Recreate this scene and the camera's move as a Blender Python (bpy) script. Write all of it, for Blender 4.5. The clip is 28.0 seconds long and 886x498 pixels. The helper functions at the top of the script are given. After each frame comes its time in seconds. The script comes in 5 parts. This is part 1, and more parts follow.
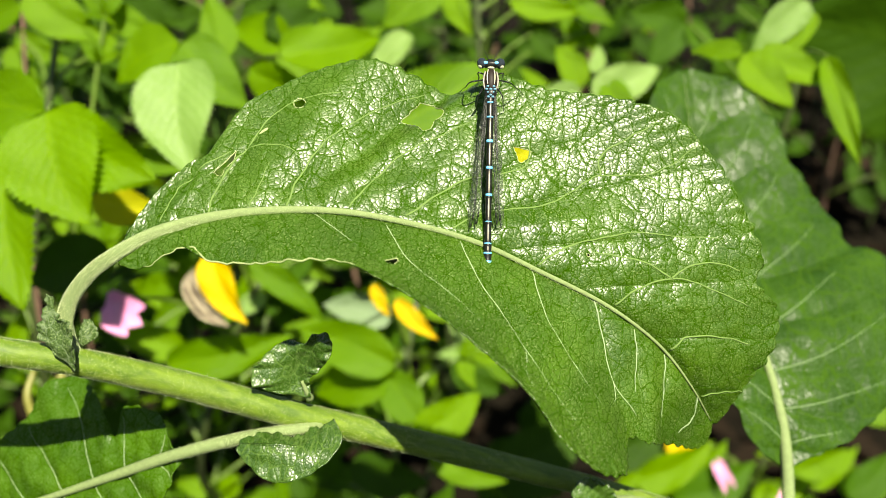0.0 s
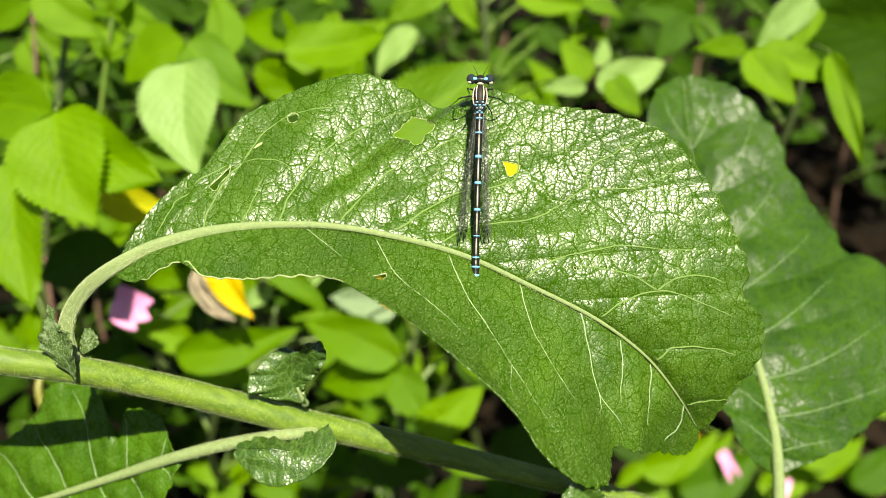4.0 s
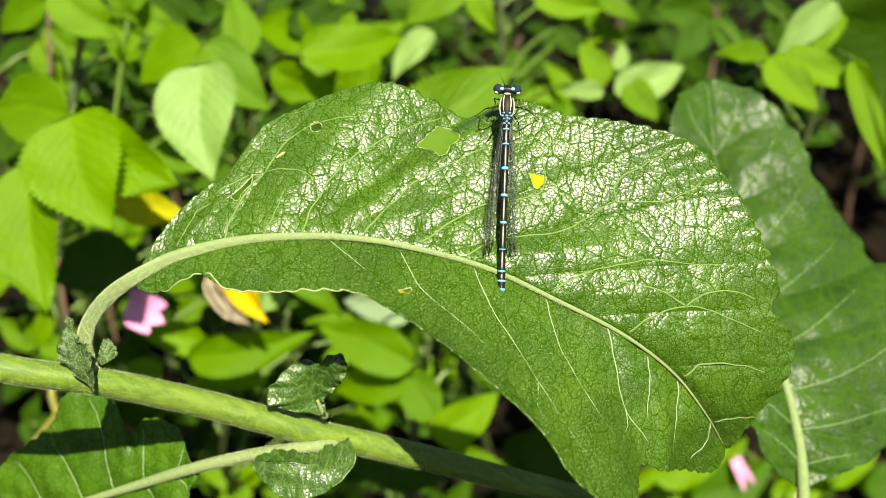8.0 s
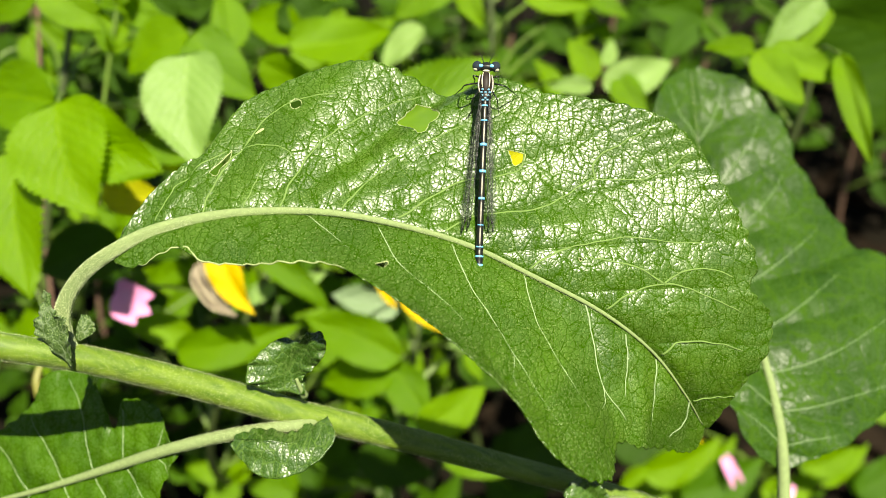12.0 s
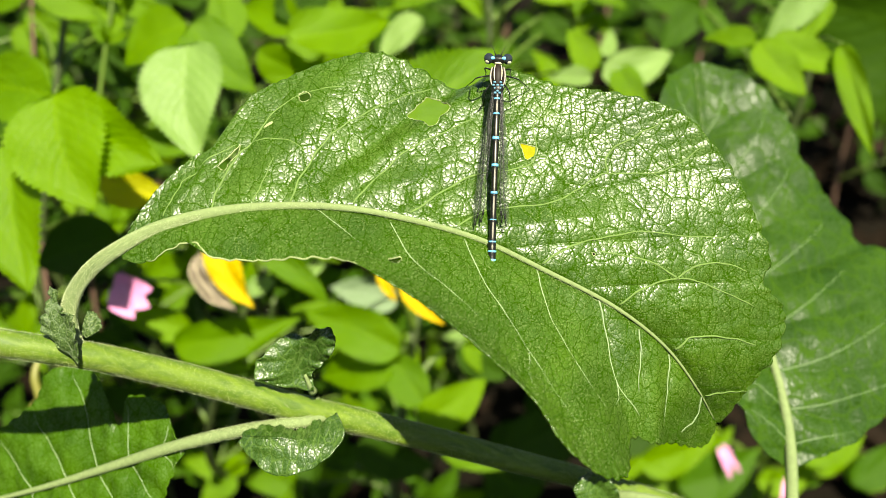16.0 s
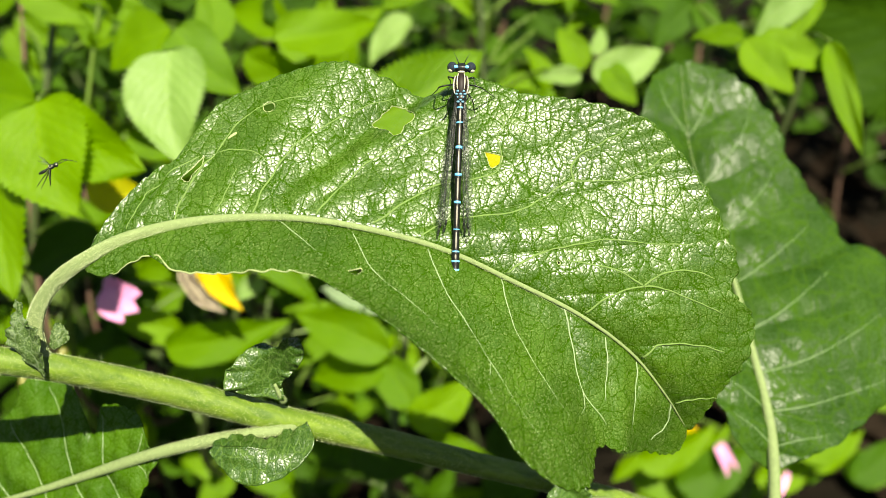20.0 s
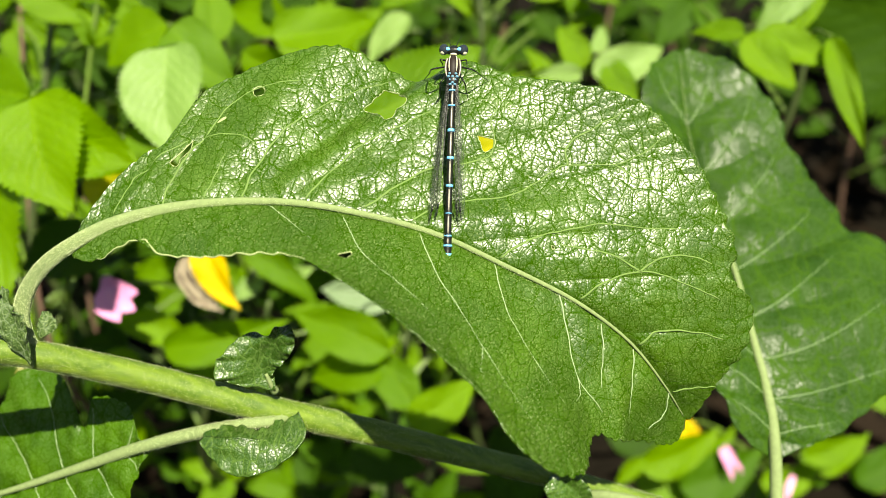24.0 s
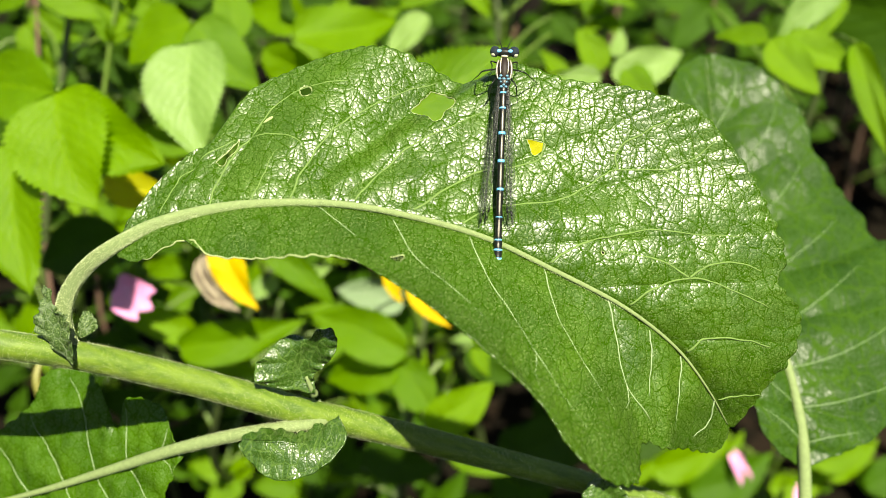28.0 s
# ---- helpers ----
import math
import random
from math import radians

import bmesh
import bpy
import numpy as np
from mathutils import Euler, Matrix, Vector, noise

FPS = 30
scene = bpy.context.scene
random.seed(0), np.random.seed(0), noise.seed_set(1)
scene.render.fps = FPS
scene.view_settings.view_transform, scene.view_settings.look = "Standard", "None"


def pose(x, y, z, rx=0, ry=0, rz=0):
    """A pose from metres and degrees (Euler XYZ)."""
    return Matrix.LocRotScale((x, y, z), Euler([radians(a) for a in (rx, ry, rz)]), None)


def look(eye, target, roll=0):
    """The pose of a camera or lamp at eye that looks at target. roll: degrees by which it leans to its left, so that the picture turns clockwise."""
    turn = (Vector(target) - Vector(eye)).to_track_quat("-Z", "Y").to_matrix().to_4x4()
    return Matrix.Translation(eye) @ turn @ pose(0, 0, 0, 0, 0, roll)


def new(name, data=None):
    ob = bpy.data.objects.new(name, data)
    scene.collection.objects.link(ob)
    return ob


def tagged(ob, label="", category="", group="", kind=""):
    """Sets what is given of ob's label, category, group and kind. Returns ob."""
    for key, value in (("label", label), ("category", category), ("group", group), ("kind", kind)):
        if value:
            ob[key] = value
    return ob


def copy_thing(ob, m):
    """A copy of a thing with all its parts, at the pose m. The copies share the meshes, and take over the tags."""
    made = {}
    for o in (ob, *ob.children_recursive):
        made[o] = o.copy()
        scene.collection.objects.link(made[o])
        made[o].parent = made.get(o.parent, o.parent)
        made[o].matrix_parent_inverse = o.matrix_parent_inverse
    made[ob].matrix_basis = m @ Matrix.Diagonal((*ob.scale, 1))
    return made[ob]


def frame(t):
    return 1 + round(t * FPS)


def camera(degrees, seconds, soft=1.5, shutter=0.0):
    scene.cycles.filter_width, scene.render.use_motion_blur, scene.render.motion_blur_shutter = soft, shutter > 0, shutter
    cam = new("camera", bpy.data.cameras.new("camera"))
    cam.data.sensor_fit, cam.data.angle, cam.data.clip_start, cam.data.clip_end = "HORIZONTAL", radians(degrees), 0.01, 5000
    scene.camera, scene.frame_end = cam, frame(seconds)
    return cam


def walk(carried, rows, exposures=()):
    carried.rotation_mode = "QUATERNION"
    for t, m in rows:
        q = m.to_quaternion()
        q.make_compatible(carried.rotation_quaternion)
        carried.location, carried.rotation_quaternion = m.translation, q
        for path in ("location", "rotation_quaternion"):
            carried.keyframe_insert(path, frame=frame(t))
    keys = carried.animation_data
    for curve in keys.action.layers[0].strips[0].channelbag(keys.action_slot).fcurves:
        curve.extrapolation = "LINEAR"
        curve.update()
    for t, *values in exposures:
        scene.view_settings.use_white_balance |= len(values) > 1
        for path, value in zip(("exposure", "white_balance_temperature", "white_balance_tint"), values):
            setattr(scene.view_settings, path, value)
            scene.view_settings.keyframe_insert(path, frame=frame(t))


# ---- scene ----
cam = camera(50.8, 28.0, soft=0.65)
cam.data.dof.use_dof, cam.data.dof.focus_distance, cam.data.dof.aperture_fstop = True, 0.138, 19.0
EYE, TILT = 0.46, -32.0
VIEW = pose(0, 0, EYE, 90 + TILT)
# seconds, millimetres to the right, up and back from the first stand, degrees of turn about those axes
PATH = [
    (0.0, 0.00, 0.00, 0.00, 0.000, -0.000, 0.000),
    (0.5, -1.32, 0.47, -0.08, 0.045, 0.181, -0.223),
    (1.0, -0.32, 1.48, 0.05, -0.046, 0.489, -0.092),
    (1.5, 1.25, 1.85, 2.31, 0.106, 0.711, -0.307),
    (2.0, 2.42, 3.79, 4.11, -0.078, 0.873, -0.266),
    (2.5, 5.10, 4.95, 4.94, -0.460, 0.847, 0.059),
    (3.0, 4.05, 4.00, 4.85, -0.708, 0.897, -0.030),
    (3.5, 4.19, 4.42, 3.96, -0.987, 0.991, 0.022),
    (5.5, 2.75, 6.00, 1.83, -1.672, 0.959, 0.196),
    (6.0, 2.37, 4.66, 1.46, -1.469, 1.070, 0.257),
    (6.5, 3.74, 4.72, 1.23, -1.423, 1.221, 0.550),
    (7.0, 3.70, 4.84, 1.25, -1.308, 1.233, 0.365),
    (7.5, 2.75, 7.75, 0.89, -1.455, 1.454, 0.628),
    (8.0, 1.44, 7.20, 0.47, -1.360, 1.498, 0.584),
    (8.5, 1.53, 5.75, -0.45, -1.108, 1.504, 0.505),
    (9.0, 0.79, 4.37, -1.41, -0.942, 1.500, 0.549),
    (9.5, -0.83, 5.36, -1.36, -0.953, 1.283, 0.799),
    (10.0, 1.99, 3.60, -0.46, -0.758, 1.285, 0.520),
    (10.5, 4.47, 2.49, -0.19, -0.697, 1.419, 0.481),
    (11.0, 4.98, 3.22, -0.63, -0.787, 1.451, 0.595),
    (11.5, 5.56, 2.95, 0.45, -0.840, 1.392, 0.628),
    (12.0, 4.10, 2.57, 0.62, -0.893, 1.243, 0.816),
    (12.5, 4.00, 2.25, -0.41, -0.570, 1.081, 0.787),
    (14.5, 0.63, 5.20, 0.72, -1.359, 0.810, 1.016),
    (15.0, 0.12, 4.89, 0.35, -1.441, 0.718, 1.015),
    (15.5, -0.68, 4.06, -0.86, -1.548, 0.525, 0.879),
    (16.0, 0.81, 3.23, -0.91, -1.514, 0.618, 0.694),
    (16.5, 1.43, 5.08, -1.04, -1.781, 0.563, 0.687),
    (17.0, 1.81, 4.37, -0.28, -1.890, 0.251, 0.309),
    (17.5, 2.88, 3.77, -0.91, -1.528, 0.497, 0.459),
    (18.0, 2.22, 4.37, -0.76, -1.602, 0.324, 0.612),
    (18.5, 4.49, 9.14, -0.63, -2.483, 0.676, 0.509),
    (19.0, 5.43, 7.09, -0.99, -2.614, 1.018, 0.477),
    (19.5, 6.59, 3.76, -1.86, -1.866, 1.377, 0.300),
    (20.0, 7.49, 5.62, -1.40, -1.905, 1.216, 0.216),
    (20.5, 7.78, 6.62, -1.36, -2.005, 1.333, 0.274),
    (22.5, 7.49, 2.74, -2.31, -1.264, 1.432, -0.073),
    (23.0, 9.39, 5.04, -2.77, -1.581, 1.112, 0.116),
    (23.5, 9.94, 3.40, -2.80, -1.371, 1.291, 0.052),
    (24.0, 9.35, 1.90, -3.55, -1.290, 1.544, 0.049),
    (24.5, 10.82, 2.59, -3.54, -1.261, 1.516, 0.139),
    (25.0, 11.69, 1.39, -3.28, -1.038, 1.544, 0.139),
    (25.5, 10.50, 2.95, -4.26, -1.008, 1.545, 0.383),
    (26.0, 8.92, 3.47, -4.82, -1.243, 1.570, 0.606),
    (26.5, 5.91, 3.18, -4.87, -1.317, 1.672, 0.618),
    (27.0, 2.80, 2.98, -4.79, -1.313, 1.552, 0.663),
    (27.5, 1.78, 2.84, -4.68, -1.223, 1.390, 0.729),
    (28.0, 1.44, 2.36, -4.88, -1.277, 1.181, 0.749),
]
walk(cam, [(t, VIEW @ pose(x / 1000, y / 1000, z / 1000, rx, ry, rz)) for t, x, y, z, rx, ry, rz in PATH],
     exposures=[(0.0, 1.61, 7180, 4), (28.0, 1.61, 7180, 4)])

# ---- light ----
SUN_WAY = VIEW.to_3x3() @ Vector((-0.20, -0.54, -1.0))      # the way that sunlight travels
SUN_UP = -SUN_WAY.normalized()
world = bpy.data.worlds.new("sky")
scene.world = world
world.use_nodes = True
wn = world.node_tree.nodes
sky = wn.new("ShaderNodeTexSky")
sky.sky_type, sky.sun_disc = "NISHITA", False
sky.sun_elevation = math.asin(SUN_UP.z)
sky.sun_rotation = math.atan2(SUN_UP.x, SUN_UP.y)
world.node_tree.links.new(sky.outputs["Color"], wn["Background"].inputs["Color"])
wn["Background"].inputs["Strength"].default_value = 0.040
sun = bpy.data.lights.new("sun", "SUN")
sun.energy, sun.angle, sun.color = 5.0, radians(0.55), (1.0, 0.94, 0.82)
sun_ob = new("sun", sun)
sun_ob.matrix_world = look((0, 0, 3), Vector((0, 0, 3)) + SUN_WAY)


# ---- materials ----
class Nodes:
    """A small writer of node materials."""

    def __init__(self, name):
        self.mat = bpy.data.materials.new(name)
        self.mat.use_nodes = True
        self.tree = self.mat.node_tree
        self.bsdf = self.tree.nodes["Principled BSDF"]
        self.out = self.tree.nodes["Material Output"]

    def node(self, kind, **inputs):
        n = self.tree.nodes.new(kind)
        for key, value in inputs.items():
            self.plug(n.inputs[key.replace("_", " ")], value)
        return n

    def plug(self, socket, value):
        if isinstance(value, bpy.types.NodeSocket):
            self.tree.links.new(value, socket)
        else:
            socket.default_value = value

    def set(self, **inputs):
        for key, value in inputs.items():
            self.plug(self.bsdf.inputs[key.replace("_", " ")], value)

    def mix(self, factor, a, b, blend="MIX"):
        n = self.tree.nodes.new("ShaderNodeMix")
        n.data_type, n.blend_type = "RGBA", blend
        self.plug(n.inputs["Factor"], factor)
        self.plug(n.inputs[6], a)
        self.plug(n.inputs[7], b)
        return n.outputs[2]

    def math(self, op, a, b=0.0, c=0.0):
        n = self.tree.nodes.new("ShaderNodeMath")
        n.operation = op
        for i, value in enumerate((a, b, c)):
            self.plug(n.inputs[i], value)
        return n.outputs[0]

    def ramp(self, value, low, high, a=0.0, b=1.0):
        n = self.tree.nodes.new("ShaderNodeMapRange")
        self.plug(n.inputs["Value"], value)
        for key, v in (("From Min", low), ("From Max", high), ("To Min", a), ("To Max", b)):
            n.inputs[key].default_value = v
        return n.outputs[0]

    def coords(self, which="Object"):
        return self.tree.nodes.new("ShaderNodeTexCoord").outputs[which]

    def noise(self, vector, scale, detail=3.0, rough=0.55):
        n = self.node("ShaderNodeTexNoise", Vector=vector, Scale=scale, Detail=detail, Roughness=rough)
        return n.outputs["Fac"]

    def edges(self, vector, scale, smooth=False):
        n = self.tree.nodes.new("ShaderNodeTexVoronoi")
        n.feature = "DISTANCE_TO_EDGE"
        self.plug(n.inputs["Vector"], vector)
        n.inputs["Scale"].default_value = scale
        return n.outputs["Distance"]

    def bump(self, height, strength, distance, normal=None):
        n = self.node("ShaderNodeBump", Height=height, Strength=strength, Distance=distance)
        if normal is not None:
            self.plug(n.inputs["Normal"], normal)
        return n.outputs["Normal"]

    def random(self):
        return self.tree.nodes.new("ShaderNodeObjectInfo").outputs["Random"]

    def translucent(self, color, share, normal=None):
        t = self.node("ShaderNodeBsdfTranslucent", Color=color)
        if normal is not None:
            self.plug(t.inputs["Normal"], normal)
        m = self.node("ShaderNodeMixShader", Fac=share)
        self.tree.links.new(self.bsdf.outputs[0], m.inputs[1])
        self.tree.links.new(t.outputs[0], m.inputs[2])
        self.tree.links.new(m.outputs[0], self.out.inputs["Surface"])


def rgb(r, g, b):
    return (r, g, b, 1.0)


def plain(name, color, rough=0.5, grain=900.0, vary=0.25, metal=0.0, spec=0.5, bump=0.0):
    n = Nodes(name)
    f = n.noise(n.coords(), grain, 4.0)
    dark = rgb(*(c * (1 - vary) for c in color))
    light = rgb(*(min(1, c * (1 + vary)) for c in color))
    n.set(Base_Color=n.mix(f, dark, light), Roughness=rough, Metallic=metal)
    n.bsdf.inputs["Specular IOR Level"].default_value = spec
    if bump:
        n.set(Normal=n.bump(f, 0.6, bump))
    return n.mat


def warped(n, uv, amount, scale):
    """Coordinates pushed about by noise, so that cells have crooked sides."""
    w = n.node("ShaderNodeTexNoise", Vector=uv, Scale=scale, Detail=2.0)
    off = n.node("ShaderNodeVectorMath", )
    off.operation = "SUBTRACT"
    n.plug(off.inputs[0], w.outputs["Color"])
    off.inputs[1].default_value = (0.5, 0.5, 0.5)
    mul = n.tree.nodes.new("ShaderNodeVectorMath")
    mul.operation = "SCALE"
    n.plug(mul.inputs[0], off.outputs[0])
    mul.inputs["Scale"].default_value = amount
    add = n.tree.nodes.new("ShaderNodeVectorMath")
    n.plug(add.inputs[0], uv)
    n.plug(add.inputs[1], mul.outputs[0])
    return add.outputs[0]


def striped(name, dark, light):
    """A dry rolled leaf: pale and dark stripes along it."""
    n = Nodes(name)
    sep = n.tree.nodes.new("ShaderNodeSeparateXYZ")
    n.plug(sep.inputs[0], n.coords("UV"))
    f = n.math("PINGPONG", n.math("ADD", n.math("MULTIPLY", sep.outputs[1], 2.2), n.noise(n.coords("UV"), 4.0)), 0.5)
    n.set(Base_Color=n.mix(n.ramp(f, 0.2, 0.42), rgb(*dark), rgb(*light)), Roughness=0.8, Normal=n.bump(f, 0.6, 0.0005))
    return n.mat


def willow_blade(name, deep=(0.019, 0.056, 0.0001), fresh=(0.043, 0.102, 0.0002), gloss=0.34, hairs=0.6, relief=1.0, shine=0.64, net=0.75, fine=1.3, tint=(0.018, 0.056, 0.001), coarse=1.0):
    """The wrinkled upper face of a sallow leaf: domed cells in a net of sunken veinlets, crease shade painted into the
    base colour, and pale hairs.
    """
    n = Nodes(name)
    uv = n.coords("UV")
    tall = n.node("ShaderNodeMapping", Vector=uv, Scale=(0.46 * coarse, 0.32 * coarse, 1.0), Rotation=(0, 0, 0.12))
    big = n.edges(warped(n, tall.outputs[0], 0.4, 0.9), 1.0)
    small = n.edges(warped(n, uv, 0.25, 1.1), fine)
    rise = n.math("POWER", n.ramp(small, 0.0, 0.40), 0.7)
    quilt = n.math("POWER", n.ramp(big, 0.0, 0.38), 0.6)
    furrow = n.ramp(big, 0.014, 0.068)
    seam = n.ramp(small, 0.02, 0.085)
    hair = n.noise(uv, 5.5, 2.0, 0.7)
    swell = n.math("ADD", n.math("MULTIPLY", n.noise(uv, 0.22, 2.0), 1.0), n.math("MULTIPLY", n.noise(uv, 1.0, 1.0), 0.5))
    height = n.math("ADD", n.math("MULTIPLY", rise, 0.42), n.math("ADD", n.math("MULTIPLY", quilt, 0.9), swell))
    height = n.math("ADD", height, n.math("MULTIPLY", hair, 0.20))
    patch = n.noise(uv, 0.09, 3.0)
    base = n.mix(n.ramp(patch, 0.3, 0.7), rgb(*deep), rgb(*fresh))
    # seams between cells mixed darker: crease shade painted into the base
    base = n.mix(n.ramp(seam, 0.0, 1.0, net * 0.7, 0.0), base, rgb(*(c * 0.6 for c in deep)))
    # furrows take tint: the dark default paints groove shade, paler ones show veinlets
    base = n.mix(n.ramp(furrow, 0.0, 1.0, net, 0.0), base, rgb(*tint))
    down = n.math("MULTIPLY", n.ramp(n.noise(uv, 3.8, 3.0, 0.8), 0.53, 0.63), n.ramp(n.noise(uv, 0.3, 2.0), 0.3, 0.65, 0.4, 1.0))
    base = n.mix(n.math("MULTIPLY", down, hairs), base, rgb(0.25, 0.33, 0.13))
    bump = n.bump(height, relief, 0.0001)
    n.set(Base_Color=base, Roughness=n.math("ADD", n.ramp(hair, 0.3, 0.7, gloss - 0.05, gloss + 0.06), n.ramp(seam, 0.0, 1.0, 0.15, 0.0)), Normal=bump)
    n.plug(n.bsdf.inputs["Specular IOR Level"], n.math("MULTIPLY", n.ramp(seam, 0.0, 1.0, shine * 0.12, shine), n.ramp(furrow, 0.0, 1.0, 0.05, 1.0)))
    n.translucent(n.mix(0.5, base, rgb(0.09, 0.21, 0.001)), 0.2, bump)
    return n.mat


def soft_leaf(name, deep, fresh, glow, rough=0.42, share=0.42, spec=0.5):
    """A thin garden leaf: feathered veins along its UV, tone by object, light through it."""
    n = Nodes(name)
    uv = n.coords("UV")
    sep = n.tree.nodes.new("ShaderNodeSeparateXYZ")
    n.plug(sep.inputs[0], uv)
    along, across = sep.outputs[0], n.math("ABSOLUTE", sep.outputs[1])
    wave = n.math("PINGPONG", n.math("MULTIPLY", n.math("SUBTRACT", along, n.math("MULTIPLY", across, 0.42)), 9.0), 0.5)
    vein = n.math("MAXIMUM", n.ramp(wave, 0.13, 0.02), n.ramp(across, 0.06, 0.02))
    tone = n.math("ADD", n.math("MULTIPLY", n.random(), 0.7), n.math("MULTIPLY", n.noise(n.coords("Generated"), 3.5, 4.0), 0.7))
    base = n.mix(tone, rgb(*deep), rgb(*fresh))
    base = n.mix(n.math("MULTIPLY", vein, 0.28), base, rgb(min(1, fresh[0] * 1.6), min(1, fresh[1] * 1.4), fresh[2] * 1.8))
    h = n.math("ADD", n.math("MULTIPLY", wave, 0.5), n.math("ADD", n.noise(n.coords("Generated"), 40.0), n.math("MULTIPLY", n.noise(n.coords("Generated"), 6.0), 2.2)))
    bump = n.bump(h, 0.6, 0.0005)
    n.set(Base_Color=base, Roughness=rough, Normal=bump)
    n.bsdf.inputs["Specular IOR Level"].default_value = spec
    n.translucent(n.mix(tone, rgb(*(g * 0.75 for g in glow)), rgb(*glow)), share)
    return n.mat


M_BLADE = willow_blade("sallow_blade")
M_BLADE_LOW = willow_blade("sallow_blade_low", (0.020, 0.062, 0.0002), (0.044, 0.108, 0.0003), 0.45, 0.3, 0.8, 0.25, 0.35)
M_STIPULE = willow_blade("sallow_stipule", (0.016, 0.050, 0.0015), (0.034, 0.086, 0.003), 0.38, 0.3, 1.0, 1.0, 0.7, 1.5, (0.075, 0.135, 0.03), 1.5)
M_STIPULE_GREY = willow_blade("sallow_stipule_downy", (0.026, 0.056, 0.008), (0.050, 0.092, 0.020), 0.55, 0.7, 0.9, 0.4, 0.7, 1.8, (0.13, 0.17, 0.10), 2.0)
M_BLADE_FAR = willow_blade("sallow_blade_smooth", (0.011, 0.038, 0.0003), (0.022, 0.062, 0.0006), 0.42, 0.1, 0.9, 0.4, 0.45, 0.9, (0.045, 0.095, 0.012), 0.6)
M_ROSE = soft_leaf("rose_leaf_fresh", (0.040, 0.112, 0.0003), (0.108, 0.214, 0.0004), (0.26, 0.45, 0.0003), 0.45, 0.42, 0.16)
M_ROSE_MID = soft_leaf("rose_leaf_mid", (0.018, 0.056, 0.0008), (0.042, 0.105, 0.001), (0.10, 0.22, 0.001), 0.5, 0.35, 0.12)
M_DRY = striped("dry_leaf", (0.05, 0.035, 0.02), (0.34, 0.29, 0.20))
# lit copy of the fresh leaf: its whitish sheen is mixed into the colour
M_ROSE_SUNLIT = soft_leaf("rose_leaf_sunlit", (0.105, 0.205, 0.030), (0.185, 0.300, 0.070), (0.22, 0.38, 0.02), 0.42, 0.35, 0.4)
# shaded copy of the fresh leaf: deep-bush shade is put into its colour
M_ROSE_SHADED = soft_leaf("rose_leaf_shaded", (0.008, 0.026, 0.0006), (0.024, 0.062, 0.001), (0.06, 0.14, 0.001), 0.55, 0.25, 0.1)
M_YELLOW = soft_leaf("leaf_yellowed", (0.46, 0.30, 0.0015), (0.58, 0.42, 0.002), (0.58, 0.44, 0.001), 0.55, 0.3, 0.2)
M_YELLOW_GREEN = soft_leaf("leaf_half_yellowed", (0.24, 0.26, 0.001), (0.36, 0.34, 0.0015), (0.40, 0.38, 0.001), 0.55, 0.3, 0.2)
M_GREY = soft_leaf("leaf_grey_green", (0.11, 0.17, 0.08), (0.17, 0.24, 0.13), (0.10, 0.20, 0.04), 0.5, 0.2, 0.3)
M_PINK = plain("petal_pink", (0.52, 0.20, 0.37), 0.55, 400.0, 0.18)
# litter brown lowered to near black: the bush's shade is in the colour
M_LITTER_SHADED = plain("dead_leaf_shaded", (0.009, 0.006, 0.0035), 0.8, 260.0, 0.55, bump=0.0006, spec=0.05)
M_TWIG = plain("bark_twig", (0.0816, 0.0442, 0.0272), 0.8, 500.0, 0.5, bump=0.0004)
M_SHOOT = plain("green_shoot", (0.07, 0.12, 0.012), 0.45, 300.0, 0.25)


def stem_skin(name):
    """Green skin of a young stem: streaks along it, pale dots and down."""
    n = Nodes(name)
    lie = n.node("ShaderNodeMapping", Vector=n.coords(), Rotation=(0, 0, 0.313))
    s = n.node("ShaderNodeMapping", Vector=lie.outputs[0], Scale=(0.05, 1.0, 1.0))
    streak = n.noise(s.outputs[0], 900.0, 4.0)
    dots = n.ramp(n.noise(n.coords(), 2600.0, 2.0), 0.62, 0.70)
    base = n.mix(n.ramp(streak, 0.3, 0.7), rgb(0.042, 0.085, 0.004), rgb(0.105, 0.165, 0.010))
    base = n.mix(n.math("MULTIPLY", dots, 0.35), base, rgb(0.25, 0.29, 0.14))
    n.set(Base_Color=base, Roughness=0.55, Normal=n.bump(n.math("ADD", streak, dots), 0.6, 0.00012))
    n.bsdf.inputs["Specular IOR Level"].default_value = 0.35
    return n.mat


M_STEM = stem_skin("green_stem")
M_DOWN = plain("stem_down", (0.36, 0.42, 0.22), 0.6, 300.0, 0.2)
M_RIB = plain("pale_rib", (0.135, 0.180, 0.070), 0.8, 1300.0, 0.3, spec=0.25, bump=0.00012)
M_VEIN = plain("pale_vein", (0.17, 0.23, 0.12), 0.9, 1600.0, 0.3, bump=0.00008)
M_VEIN_DULL = plain("dull_vein", (0.085, 0.140, 0.050), 0.6, 1600.0, 0.3)
M_RIM = plain("gnawed_rim", (0.20, 0.24, 0.10), 0.8, 900.0, 0.5)
M_VEIN_UP = plain("sunken_vein", (0.085, 0.145, 0.028), 0.85, 1600.0, 0.3)


# ---- tools for shapes ----
def mm(x, y, d):
    """A place in millimetres to the right, up and away from the first stand, in metres in the view's own axes."""
    return Vector((x / 1000, y / 1000, -d / 1000))


